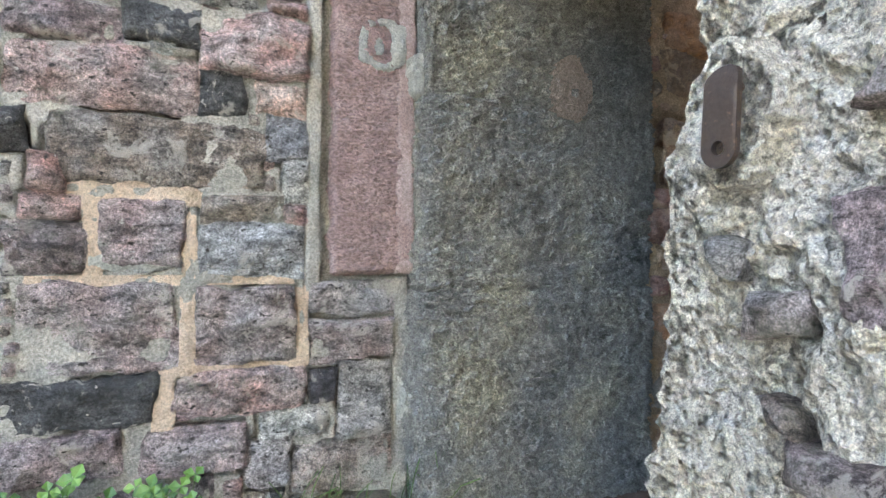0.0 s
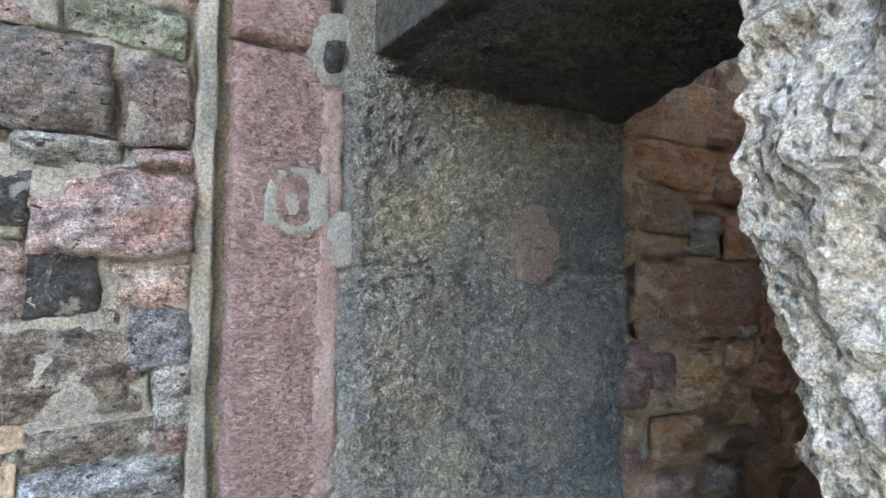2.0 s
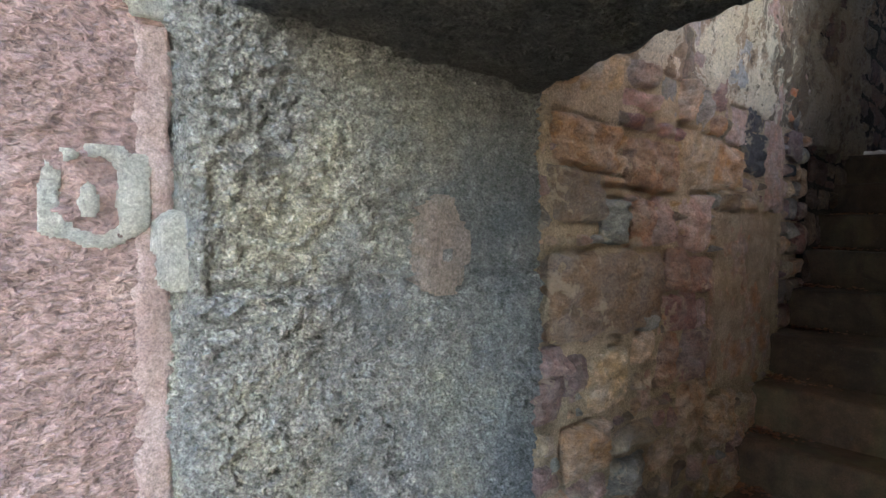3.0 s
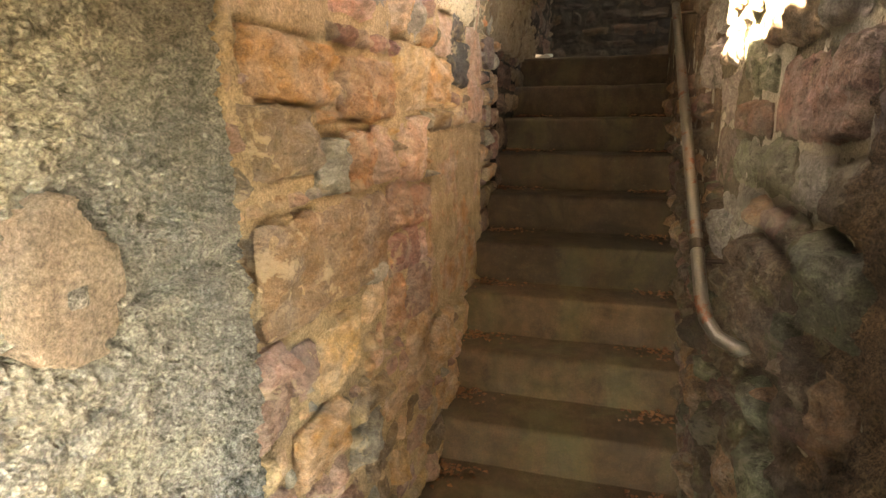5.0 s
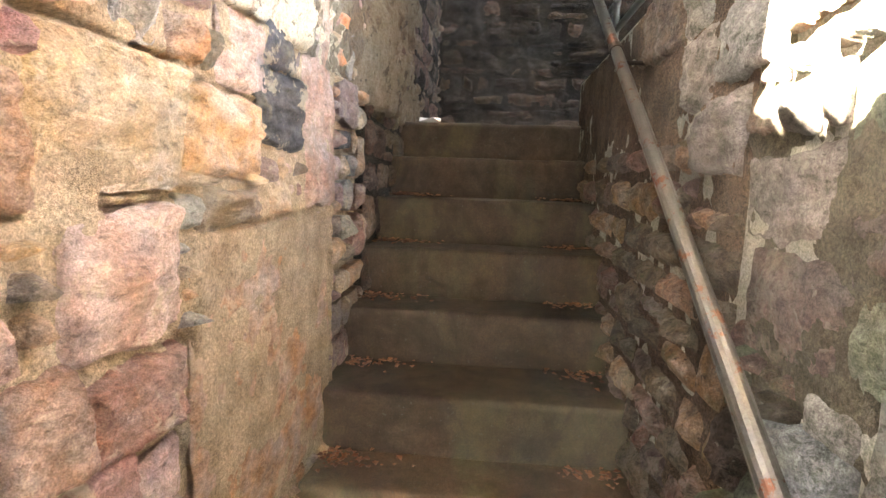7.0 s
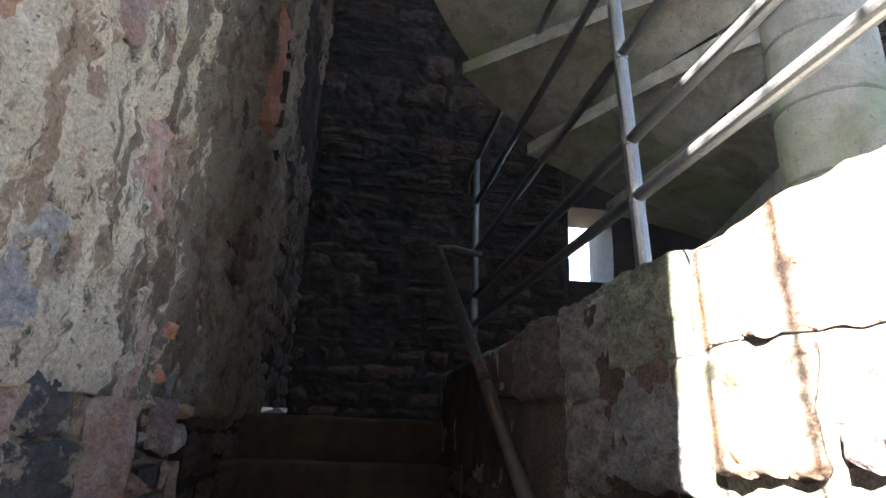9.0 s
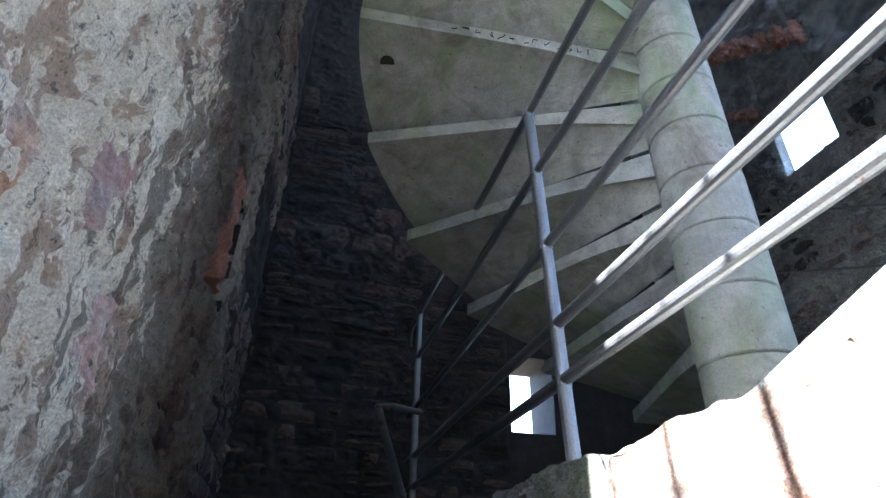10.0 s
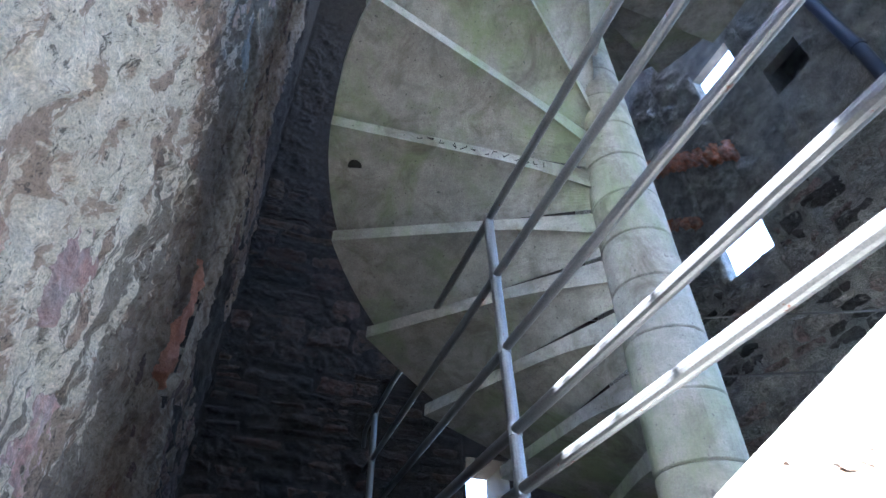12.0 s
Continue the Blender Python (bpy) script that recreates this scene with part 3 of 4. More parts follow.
P[:, 2] += 0.014 * lump(P, 8, 4) + 0.006 * lump(P, 35, 6) + 0.06 * np.clip((V - 0.9) / 0.1, 0, 1) ** 2
lintel = structure("lintel", box_mesh(((0.77, 0.66, 1.875), (1.10, 1.60, 2.5))), GRANITE_SHADED, "rough stone lintel over the doorway, painted dark for its shade", "lintel")
sheet("underside", P, nu, nv, GRANITE_SHADED, lintel)
bm = bmesh.new()
prof = [(1.10, 0.66), (1.50, 1.60), (1.101, 1.60)]
lo = [bm.verts.new((x, y, 1.87)) for x, y in prof]
hi = [bm.verts.new((x, y, 2.5)) for x, y in prof]
bm.faces.new(lo), bm.faces.new(hi)
for a in range(3):
    bm.faces.new((lo[a], lo[(a + 1) % 3], hi[(a + 1) % 3], hi[a]))
part("rear_slab", bm, GRANITE_SHADED, lintel)

# broken wall end beside the doorway
nu, nv = 420, 420
S, Z = np.meshgrid(np.linspace(0, 2.1, nu) ** 1.0, np.linspace(-0.3, 2.52, nv), indexing="ij")
S, Z = S.ravel(), Z.ravel()
CORNER = 1.28
front = np.clip((S - CORNER + 0.06) / 0.12, 0, 1)
X = np.where(S < CORNER, 0.695, 0.695 + (S - CORNER))
Y = np.where(S < CORNER, 0.765 - (CORNER - S), 0.765)
P = np.stack([X, Y, Z], 1)
far_in = np.clip((S - CORNER - 0.45) / 0.3, 0, 1)
ledge = lump(P, 7, 14, 4)
out = 0.030 * lump(P, 4, 11, 3) + 0.012 * np.tanh(6 * (ledge - 0.1)) + 0.014 * (0.35 - np.abs(lump(P, 14, 12, 4))) + 0.012 * lump(P, 55, 13, 4)
out -= 0.03 * front * (1 - front) * 4 * 0.6
P[:, 0] -= out * (1 - front)
P[:, 1] += out * front - 0.045 * far_in + 0.05 * np.clip((1.12 - Z) / 0.35, 0, 1) * np.clip((CORNER + 0.3 - S) / 0.2, 0, 1)
P[:, 1] += 0.045 * np.clip((Z - 1.28) / 0.2, 0, 1) * np.clip((CORNER + 0.35 - S) / 0.2, 0, 1) * np.clip((S - CORNER + 0.3) / 0.2, 0, 1)
wall_entrance = structure("wall_entrance", box_mesh(((0.76, -2.2, -1), (1.44, 0.66, 2.5)), ((0.70, -2.2, -1), (0.76, -0.5, 2.5))), RUBBLE_CONCRETE, "broken end of a rough concrete and rubble wall")
cut = 285
sheet("broken_face", P[:(cut + 1) * nv], cut + 1, nv, RUBBLE_CONCRETE, wall_entrance)
# inner return coloured darker to hold the doorway's shade
sheet("inner_face", P[cut * nv:], nu - cut, nv, MORTAR_BROWN, wall_entrance, "inner face with its shade put into the colour")

def mortar_sheet(wall, at, u0, u1, w0, w1, material, amp, lift, seed, cell=0.011, flake=0.0, stones=(), floor_d=-0.004, hollow=None):
    """Uneven mortar smeared between and over the stones, cracked away along some of their edges."""
    nu, nw = int((u1 - u0) / cell), int((w1 - w0) / cell)
    U, W = np.meshgrid(np.linspace(u0, u1, nu), np.linspace(w0, w1, nw), indexing="ij")
    U, W = U.ravel(), W.ravel()
    P = np.stack([U, W, np.zeros_like(U)], 1)
    D = lift + amp * lump(P, 7, seed, 3) + 0.45 * amp * lump(P, 32, seed + 1, 4)
    for k in range(3 if flake else 0):
        D += flake * np.clip(8 * (lump(P * np.array([1.3, 0.8, 1]), 4 + 3 * k, seed + 5 + k, 5) - 0.05 * k), 0, 1)
    if stones:
        gap = np.full_like(U, 9.0)
        wob = 0.006 * lump(P, 20, seed + 9, 3)
        for a, b, c, d in stones:
            out = np.maximum(np.maximum(a - U, U - c), np.maximum(b - W, W - d))
            gap = np.minimum(gap, np.abs(out - 0.003 + wob))
        D -= 0.032 * np.exp(-(gap / 0.0065) ** 2) * np.clip(0.65 + 3 * lump(P, 9, seed + 11, 3), 0, 1)
    edge = np.minimum(np.minimum(U - u0, u1 - U), np.minimum(W - w0, w1 - W))
    D = np.where(edge < cell * 0.5, floor_d, np.maximum(D, floor_d + 0.002))
    if hollow:
        a, b, c, d = hollow
        wob = 0.012 * lump(P, 18, seed + 13, 3)
        D = np.where((U > a + wob) & (U < c + wob) & (W > b + wob) & (W < d + wob), -0.13, D)
    p = np.array([at(*q) for q in zip(U.tolist(), W.tolist(), D.tolist())])
    return sheet("mortar", p, nu, nw, material, wall)


# ---- masonry of the outer wall ----
at_outer = side_frame("y", OUTER, -1)
taken = [(0.455, 0.99, 0.8, 2.6)]
lay(wall_outer, at_outer, [
    (-0.143, 1.484, 0.053, 1.575, "purple"), (0.064, 1.511, 0.21, 1.585, "dark"), (0.211, 1.463, 0.452, 1.601, "red"), (-0.142, 1.351, 0.21, 1.475, "red"),
    (0.212, 1.365, 0.307, 1.455, "dark"), (0.335, 1.373, 0.452, 1.446, "pink"), (0.357, 1.267, 0.452, 1.366, "blue"), (-0.077, 1.198, 0.350, 1.333, "brown"),
    (-0.20, 1.253, -0.11, 1.33, "dark"), (0.405, 1.165, 0.452, 1.262, "grey"), (0.021, 1.02, 0.181, 1.152, "purple"), (0.221, 1.118, 0.392, 1.172, "brown"),
    (0.405, 1.12, 0.452, 1.16, "red"), (0.21, 0.993, 0.450, 1.111, "blue")], STONE, 3, taken, 0.024, 0.07, 0.008)
lay(wall_outer, at_outer, [
    (-0.15, 0.998, 0.003, 1.105, "purple"), (-0.115, 0.791, 0.167, 0.978, "purple"), (0.206, 0.792, 0.427, 0.968, "purple"), (0.46, 0.893, 0.675, 0.976, "grey"),
    (0.461, 0.788, 0.676, 0.885, "purple"), (-0.15, 0.683, 0.13, 0.776, "dark"), (0.163, 0.681, 0.460, 0.772, "red"), (0.469, 0.69, 0.524, 0.758, "dark"),
    (0.346, 0.611, 0.504, 0.671, "grey"), (0.11, 0.544, 0.316, 0.657, "purple"), (-0.15, 0.573, 0.058, 0.665, "purple"), (0.316, 0.493, 0.417, 0.605, "grey"),
    (0.538, 0.595, 0.67, 0.778, "grey"), (0.43, 0.462, 0.672, 0.58, "brown"), (-0.10, 1.173, -0.049, 1.245, "red"), (-0.113, 1.118, -0.018, 1.160, "red")], STONE, 4, taken, 0.024, 0.07, 0.008)
lay(wall_outer, at_outer, [
    (0.08, 1.663, 0.319, 1.817, "purple"), (0.334, 1.655, 0.441, 1.797, "purple"), (0.354, 1.612, 0.449, 1.648, "red"), (0.18, 1.615, 0.336, 1.655, "grey"),
    (0.253, 1.82, 0.432, 1.89, "green"), (0.02, 1.60, 0.165, 1.645, "red")], STONE, 5, taken)
mortar_sheet(wall_outer, at_outer, -0.9, 0.455, 0.2, 2.2, MORTAR, 0.007, 0.004, 201, 0.0055, 0, taken, -0.028)
mortar_sheet(wall_outer, at_outer, 0.45, 0.72, 0.2, 0.995, MORTAR, 0.008, 0.006, 203, 0.0055, 0, taken, -0.028)
PURPLES = ["purple", "purple", "red", "brown", "grey", "dark", "blue", "pink"]
rubble(wall_outer, at_outer, -0.9, 0.455, 0.2, 2.3, PURPLES, STONE, 6, taken=taken, joint=0.003, cell=0.009)
rubble(wall_outer, at_outer, 0.46, 0.70, 0.2, 0.98, PURPLES, STONE, 7, taken=taken, width=(0.1, 0.2), joint=0.003, cell=0.009)

def rough_slab(name, lo, hi, material, parent, amp, seed, label="", cell=0.006, wob=0.004, scale=18, edge_width=0.012):
    """A dressed block: displaced front face on a plain body, arrises worn. Its face looks along -y."""
    nu = max(4, int((hi[0] - lo[0]) / cell))
    nv = max(4, int((hi[2] - lo[2]) / cell))
    U, W = np.meshgrid(np.linspace(0, 1, nu), np.linspace(0, 1, nv), indexing="ij")
    U, W = U.ravel(), W.ravel()
    P = np.stack([lo[0] + U * (hi[0] - lo[0]), np.full_like(U, lo[1]), lo[2] + W * (hi[2] - lo[2])], 1)
    edge = np.minimum(np.minimum(U, 1 - U) * (hi[0] - lo[0]), np.minimum(W, 1 - W) * (hi[2] - lo[2]))
    rnd = np.clip(1 - edge / edge_width, 0, 1)
    P[:, 1] -= amp * lump(P, scale, seed) * (1 - rnd)
    P[:, 1] += rnd ** 2 * (hi[1] - lo[1])
    P[:, 0] += wob * lump(P, 22, seed + 2) * rnd
    P[:, 2] += wob * lump(P, 22, seed + 3) * rnd
    return sheet(name, P, nu, nv, material, parent, label)


def smear(name, at, u0, w0, u1, w1, material, parent, label, seed, height=0.010, ring=0.0, ragged=0.45, square=2):
    """A dab of plaster with a ragged outline thinning into the surface behind it; ring leaves its middle bare."""
    nu, nw = max(12, int((u1 - u0) / 0.003)), max(12, int((w1 - w0) / 0.003))
    A, B = np.meshgrid(np.linspace(-1.25, 1.25, nu), np.linspace(-1.25, 1.25, nw), indexing="ij")
    A, B = A.ravel(), B.ravel()
    U, W = (u0 + u1) / 2 + A * (u1 - u0) / 2, (w0 + w1) / 2 + B * (w1 - w0) / 2
    P = np.stack([U, W, np.full_like(U, seed)], 1)
    r = (np.abs(A) ** square + np.abs(B) ** square) ** (1 / square) + ragged * lump(P, 15, seed, 5)
    r = r + 6 * np.clip(np.maximum(np.abs(A), np.abs(B)) - 0.95, 0, 1)
    cover = np.clip((1 - r) / 0.12, 0, 1)
    if ring:
        cover *= np.clip((r - ring) / 0.12, 0, 1) * np.clip(1.2 + 3 * lump(P, 30, seed + 3, 3), 0, 1)
    cover = np.where(np.maximum(np.abs(A), np.abs(B)) > 1.24, 0, cover)
    D = -0.045 + 0.045 * np.minimum(1, cover * 2.5) + height * cover * (0.55 + 0.6 * lump(P, 28, seed + 1, 4))
    p = np.array([at(*q) for q in zip(U.tolist(), W.tolist(), D.tolist())])
    return sheet(name, p, nu, nw, material, parent, label)


# peach repointing between some stones
for i, (u0, w0, u1, w1) in enumerate(((-0.015, 0.98, 0.03, 1.175), (0.01, 1.145, 0.225, 1.205), (0.175, 0.97, 0.215, 1.17), (-0.13, 0.970, 0.44, 1.0), (0.172, 0.77, 0.212, 0.99), (0.12, 0.65, 0.172, 0.79), (0.422, 0.77, 0.465, 0.985), (0.12, 0.766, 0.47, 0.796), (-0.06, 1.16, 0.03, 1.20))):
    smear("repointing", at_outer, u0, w0, u1, w1, MORTAR_PEACH, wall_outer, "peach-coloured new mortar joint", 40 + i, 0.014, 0, 0.3, 7)
smear("repointing", at_outer, -0.005, 1.0, 0.185, 1.05, PLASTER, wall_outer, "pale grey mortar patch", 60, 0.022, 0, 0.3)

# dressed red sandstone door jamb
door_jamb = tagged(new("door_jamb"), "chiselled red sandstone door jamb with plaster remains", "door jamb", "", "structure")
rough_slab("jamb_stone", (0.508, 1.632, 0.995), (0.724, 1.675, 1.862), TOOLED_RED, door_jamb, 0.0055, 21, cell=0.004, wob=0.009, scale=48)
rough_slab("margin_stone", (0.672, 1.6275, 0.998), (0.722, 1.636, 1.80), SMOOTH_RED, door_jamb, 0.004, 22, cell=0.004, wob=0.010, scale=24)
rough_slab("jamb_stone", (0.508, 1.634, 1.872), (0.70, 1.675, 2.5), TOOLED_RED, door_jamb, 0.0055, 23, wob=0.009, scale=48)
rough_slab("mortar_fillet", (0.446, 1.648, 0.95), (0.490, 1.69, 2.4), MORTAR, door_jamb, 0.009, 24, "grey cement fillet", cell=0.004, wob=0.022, edge_width=0.008)
at_jamb = side_frame("y", 1.630, -1)
at_arris = side_frame("y", 1.612, -1)
smear("plaster_patch", at_jamb, 0.650, 1.80, 0.745, 1.95, PLASTER, door_jamb, "pale plaster patch", 25, 0.016)
smear("plaster_patch", side_frame("y", 1.596, -1), 0.690, 1.43, 0.752, 1.56, PLASTER, door_jamb, "pale plaster patch", 26, 0.022)
smear("plaster_patch", at_jamb, 0.650, 1.50, 0.700, 1.63, PLASTER, door_jamb, "pale plaster patch", 28, 0.012)
smear("plaster_patch", at_arris, 0.695, 0.62, 0.752, 0.74, PLASTER, door_jamb, "pale plaster patch", 29, 0.02)
stone(door_jamb, at_jamb, 0.672, 1.825, 0.718, 1.895, "dark", STONE, 0.03, random.Random(2), cell=0.006)
smear("plaster_ring", at_jamb, 0.566, 1.497, 0.692, 1.640, PLASTER, door_jamb, "ring of grey plaster", 35, 0.006, 0.5, 0.28)
smear("plaster_patch", at_jamb, 0.606, 1.54, 0.640, 1.60, PLASTER, door_jamb, "pale plaster patch", 36, 0.010)

# repair patch with a plug on the reveal
smear("repair_patch", side_frame("y", REVEAL - 0.018, -1), 1.08, 1.41, 1.205, 1.60, PATCH, wall_reveal, "pink repair mortar", 31, 0.007, 0, 0.5)
stone(wall_reveal, side_frame("y", REVEAL - 0.020, -1), 1.128, 1.475, 1.160, 1.505, "grey", STONE, 0.006, random.Random(9), cell=0.006)

# stones bedded in the broken end
at_end = side_frame("x", 0.682, -1)
lay(wall_entrance, at_end, [
    (0.38, 0.955, 0.60, 1.135, "purple"), (0.655, 1.02, 0.704, 1.09, "grey"), (0.585, 0.965, 0.657, 1.035, "purple"), (0.597, 0.887, 0.645, 0.928, "brown"),
    (0.42, 1.174, 0.565, 1.23, "purple"), (0.44, 0.845, 0.606, 0.891, "purple"),
    (0.40, 1.25, 0.54, 1.31, "purple")], STONE, 12, [], 0.022, 0.3, 0.0)
rubble(wall_entrance, at_end, -0.5, 0.40, 0.2, 2.2, PURPLES, STONE, 13, limit=90, cell=0.014)

# ---- masonry beside the stairs ----
at_left = side_frame("y", LEFT, -1)
taken = [(3.96, 3.04, 4.64, 3.84), (1.44, 1.26, 1.525, 1.48)]
lay(wall_left, at_left, [
    (1.53, 1.681, 1.80, 1.80, "tan"), (1.514, 1.558, 1.737, 1.678, "brown"), (1.53, 1.255, 2.10, 1.478, (0.27, 0.17, 0.125)), (1.447, 1.20, 1.587, 1.25, "red"),
    (1.593, 1.135, 1.669, 1.216, "purple"), (1.446, 1.091, 1.585, 1.19, "red"), (1.87, 1.650, 2.181, 1.786, "tan"), (2.195, 1.672, 2.46, 1.853, "cream"),
    (2.47, 1.70, 2.747, 1.83, "tan"), (2.759, 1.756, 2.99, 1.905, "dark"), (1.915, 1.487, 2.033, 1.617, "tan"), (2.045, 1.492, 2.125, 1.635, "pink"),
    (2.221, 1.466, 2.45, 1.647, "pink"), (2.142, 1.352, 2.228, 1.480, "brick")], STONE_WARM, 41, taken, 0.034, 0.07, 0.008)
lay(wall_left, at_left, [
    (2.245, 1.330, 2.455, 1.440, "brick"), (2.143, 1.220, 2.328, 1.329, "red"), (2.341, 1.215, 2.439, 1.292, "pink"), (2.234, 1.038, 2.435, 1.206, "red"),
    (2.086, 1.062, 2.218, 1.212, "brick"), (1.927, 1.155, 2.06, 1.235, "cream"), (1.982, 1.240, 2.07, 1.280, "grey"), (2.231, 0.80, 2.47, 1.025, "cream"),
    (1.76, 1.50, 1.86, 1.61, "grey"), (2.50, 0.75, 2.72, 0.93, "tan"), (1.70, 1.06, 1.90, 1.22, "cream"), (1.60, 0.92, 1.78, 1.04, "tan")], STONE_WARM, 42, taken, 0.034, 0.07, 0.007)
lay(wall_left, at_left, [
    (2.50, 0.945, 3.26, 1.60, "tan"), (2.60, 2.05, 2.87, 2.264, "grey"), (2.60, 1.858, 2.80, 2.035, "pink"), (2.80, 1.915, 2.95, 2.01, "dark"),
    (2.88, 2.022, 3.05, 2.151, "dark"), (3.03, 1.62, 3.30, 2.19, "pink"), (3.332, 2.04, 3.42, 2.10, (0.55, 0.20, 0.09)), (3.345, 2.105, 3.43, 2.18, (0.55, 0.20, 0.09)),
    (3.415, 2.188, 3.51, 2.247, (0.55, 0.20, 0.09)), (2.92, 2.27, 3.32, 2.60, "pink"), (3.352, 1.786, 3.50, 1.837, "dark"), (3.37, 1.866, 3.58, 1.999, "purple"),
    (2.40, 2.40, 2.60, 2.62, "tan"), (2.74, 2.62, 2.98, 3.0, "pink")], STONE_WARM, 43, taken, 0.012, 0.12, 0.006)
mortar_sheet(wall_left, at_left, 1.462, 3.3, 0.36, 2.0, MORTAR_WARM, 0.010, 0.008, 205, 0.007, 0, taken, -0.028, (1.44, 1.275, 1.525, 1.47))
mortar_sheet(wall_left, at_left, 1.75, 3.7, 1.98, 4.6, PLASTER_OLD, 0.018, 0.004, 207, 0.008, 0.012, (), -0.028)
WARMS = ["tan", "cream", "pink", "tan", "red", "brown", "grey", "cream"]
rubble(wall_left, at_left, 1.46, 2.9, 0.36, 2.0, WARMS, STONE_WARM, 44, (0.07, 0.15), (0.09, 0.26), taken, 0.004, 0.032, cell=0.009)
rubble(wall_left, at_left, 1.7, 3.7, 2.0, 3.6, WARMS, STONE_WARM, 45, (0.09, 0.2), (0.12, 0.34), taken, 0.006, 0.014, 45)
rubble(wall_left, at_left, 2.9, 3.7, 0.7, 2.0, WARMS + ["purple", "red"], STONE_WARM, 46, (0.09, 0.2), (0.12, 0.34), taken, 0.006, 0.02, 80)
# rear stones coloured dark for the shade inside the tower
SHADED_WARM = [(0.12, 0.07, 0.055), (0.15, 0.105, 0.075), (0.09, 0.06, 0.05), (0.18, 0.13, 0.095)]
rubble(wall_left_rear, at_left, 3.7, 6.2, 0.9, 4.6, SHADED_WARM, STONE_SHADED, 49, (0.1, 0.2), (0.14, 0.36), taken, 0.006, 0.02, 260)
rubble(wall_left_rear, at_left, 3.7, 6.2, 4.6, 7.0, SHADED_WARM, STONE_SHADED, 50, (0.18, 0.3), (0.3, 0.6), taken, 0.006, 0.03, 40)
rubble(wall_left, at_left, 1.7, 3.7, 4.2, 6.4, WARMS, STONE_WARM, 48, (0.14, 0.26), (0.2, 0.5), taken, 0.006, 0.02, 60)

mortar_sheet(wall_left_rear, at_left, 3.7, 6.2, 4.62, 8.0, MORTAR_DARK, 0.035, 0.006, 215, 0.03)
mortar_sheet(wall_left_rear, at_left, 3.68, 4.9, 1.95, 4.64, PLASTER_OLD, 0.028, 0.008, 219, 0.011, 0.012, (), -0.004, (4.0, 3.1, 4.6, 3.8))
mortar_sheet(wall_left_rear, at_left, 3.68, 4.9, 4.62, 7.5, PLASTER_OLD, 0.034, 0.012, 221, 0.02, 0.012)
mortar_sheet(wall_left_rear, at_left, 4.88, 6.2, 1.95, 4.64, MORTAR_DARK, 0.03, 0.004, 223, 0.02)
mortar_sheet(wall_left, at_left, 1.75, 3.7, 4.6, 7.5, PLASTER_OLD, 0.03, 0.006, 217, 0.022, 0.012)
at_right = side_frame("y", RIGHT, 1)
taken = []
# common stone colours at 0.6 strength for the right wall
DULL = {name: tuple(0.6 * ch for ch in col) for name, col in COLOURS.items()}
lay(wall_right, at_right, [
    (2.54, 2.045, 2.776, 2.195, DULL["green"]), (2.785, 2.02, 2.98, 2.197, DULL["grey"]), (2.99, 2.02, 3.35, 2.197, DULL["brown"]), (2.10, 2.055, 2.53, 2.196, DULL["tan"]),
    (1.70, 2.06, 2.09, 2.196, DULL["tan"]), (2.541, 1.891, 2.785, 2.035, DULL["blue"]), (2.768, 1.866, 2.95, 2.002, DULL["grey"]), (2.346, 1.92, 2.521, 2.046, DULL["tan"]),
    (2.137, 1.70, 2.341, 1.83, DULL["green"]), (2.349, 1.633, 2.60, 1.759, DULL["grey"]), (2.308, 1.464, 2.56, 1.623, DULL["purple"]), (2.09, 1.493, 2.30, 1.60, DULL["green"]),
    (2.272, 1.40, 2.37, 1.455, DULL["grey"]), (2.03, 1.36, 2.242, 1.485, DULL["grey"])], STONE_DULL, 51, taken, 0.013, 0.12, 0.006)
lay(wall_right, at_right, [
    (2.252, 1.29, 2.439, 1.39, DULL["blue"]), (2.62, 1.72, 2.80, 1.86, DULL["grey"]), (2.118, 1.20, 2.407, 1.285, DULL["brown"]), (2.05, 1.06, 2.321, 1.19, DULL["brown"]), (1.75, 1.2, 2.02, 1.42, DULL["brown"])], STONE_DULL, 52, taken, 0.034, 0.12, 0.006)
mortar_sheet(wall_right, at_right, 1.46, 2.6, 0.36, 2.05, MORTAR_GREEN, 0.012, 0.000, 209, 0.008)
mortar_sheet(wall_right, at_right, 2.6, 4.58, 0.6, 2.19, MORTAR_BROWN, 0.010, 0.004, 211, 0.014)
RIGHTS = [DULL[name] for name in ("green", "grey", "purple", "brown", "grey", "red", "brown")]
# courses below z 1.5 are darker again
LOW = [tuple(0.65 * ch for ch in DULL[name]) for name in ("brown", "tan", "green", "brown", "red")]
rubble(wall_right, at_right, 1.45, 2.6, 0.36, 1.5, LOW, STONE_DULL, 53, (0.09, 0.2), (0.12, 0.32), taken, 0.003, 0.036, 130, 0.16, 0.011)
rubble(wall_right, at_right, 1.45, 2.6, 1.5, 2.04, RIGHTS, STONE_DULL, 55, (0.1, 0.2), (0.14, 0.32), taken, 0.003, 0.020, 60, 0.12, 0.011)
rubble(wall_right, at_right, 2.6, 4.6, 0.36, 2.19, [DULL[name] for name in ("red", "brown", "purple", "brown", "tan")], STONE_DULL, 54, (0.07, 0.16), (0.1, 0.28), taken, 0.008, 0.03, 170, 0.12)
# top of the right wall: rough coping
nu, nv = 320, 30
U, V = np.meshgrid(np.linspace(1.44, 4.6, nu), np.linspace(0, 1, nv), indexing="ij")
U, V = U.ravel(), V.ravel()
P = np.stack([U, RIGHT - 0.002 - V * 0.346, np.full_like(U, TOP)], 1)
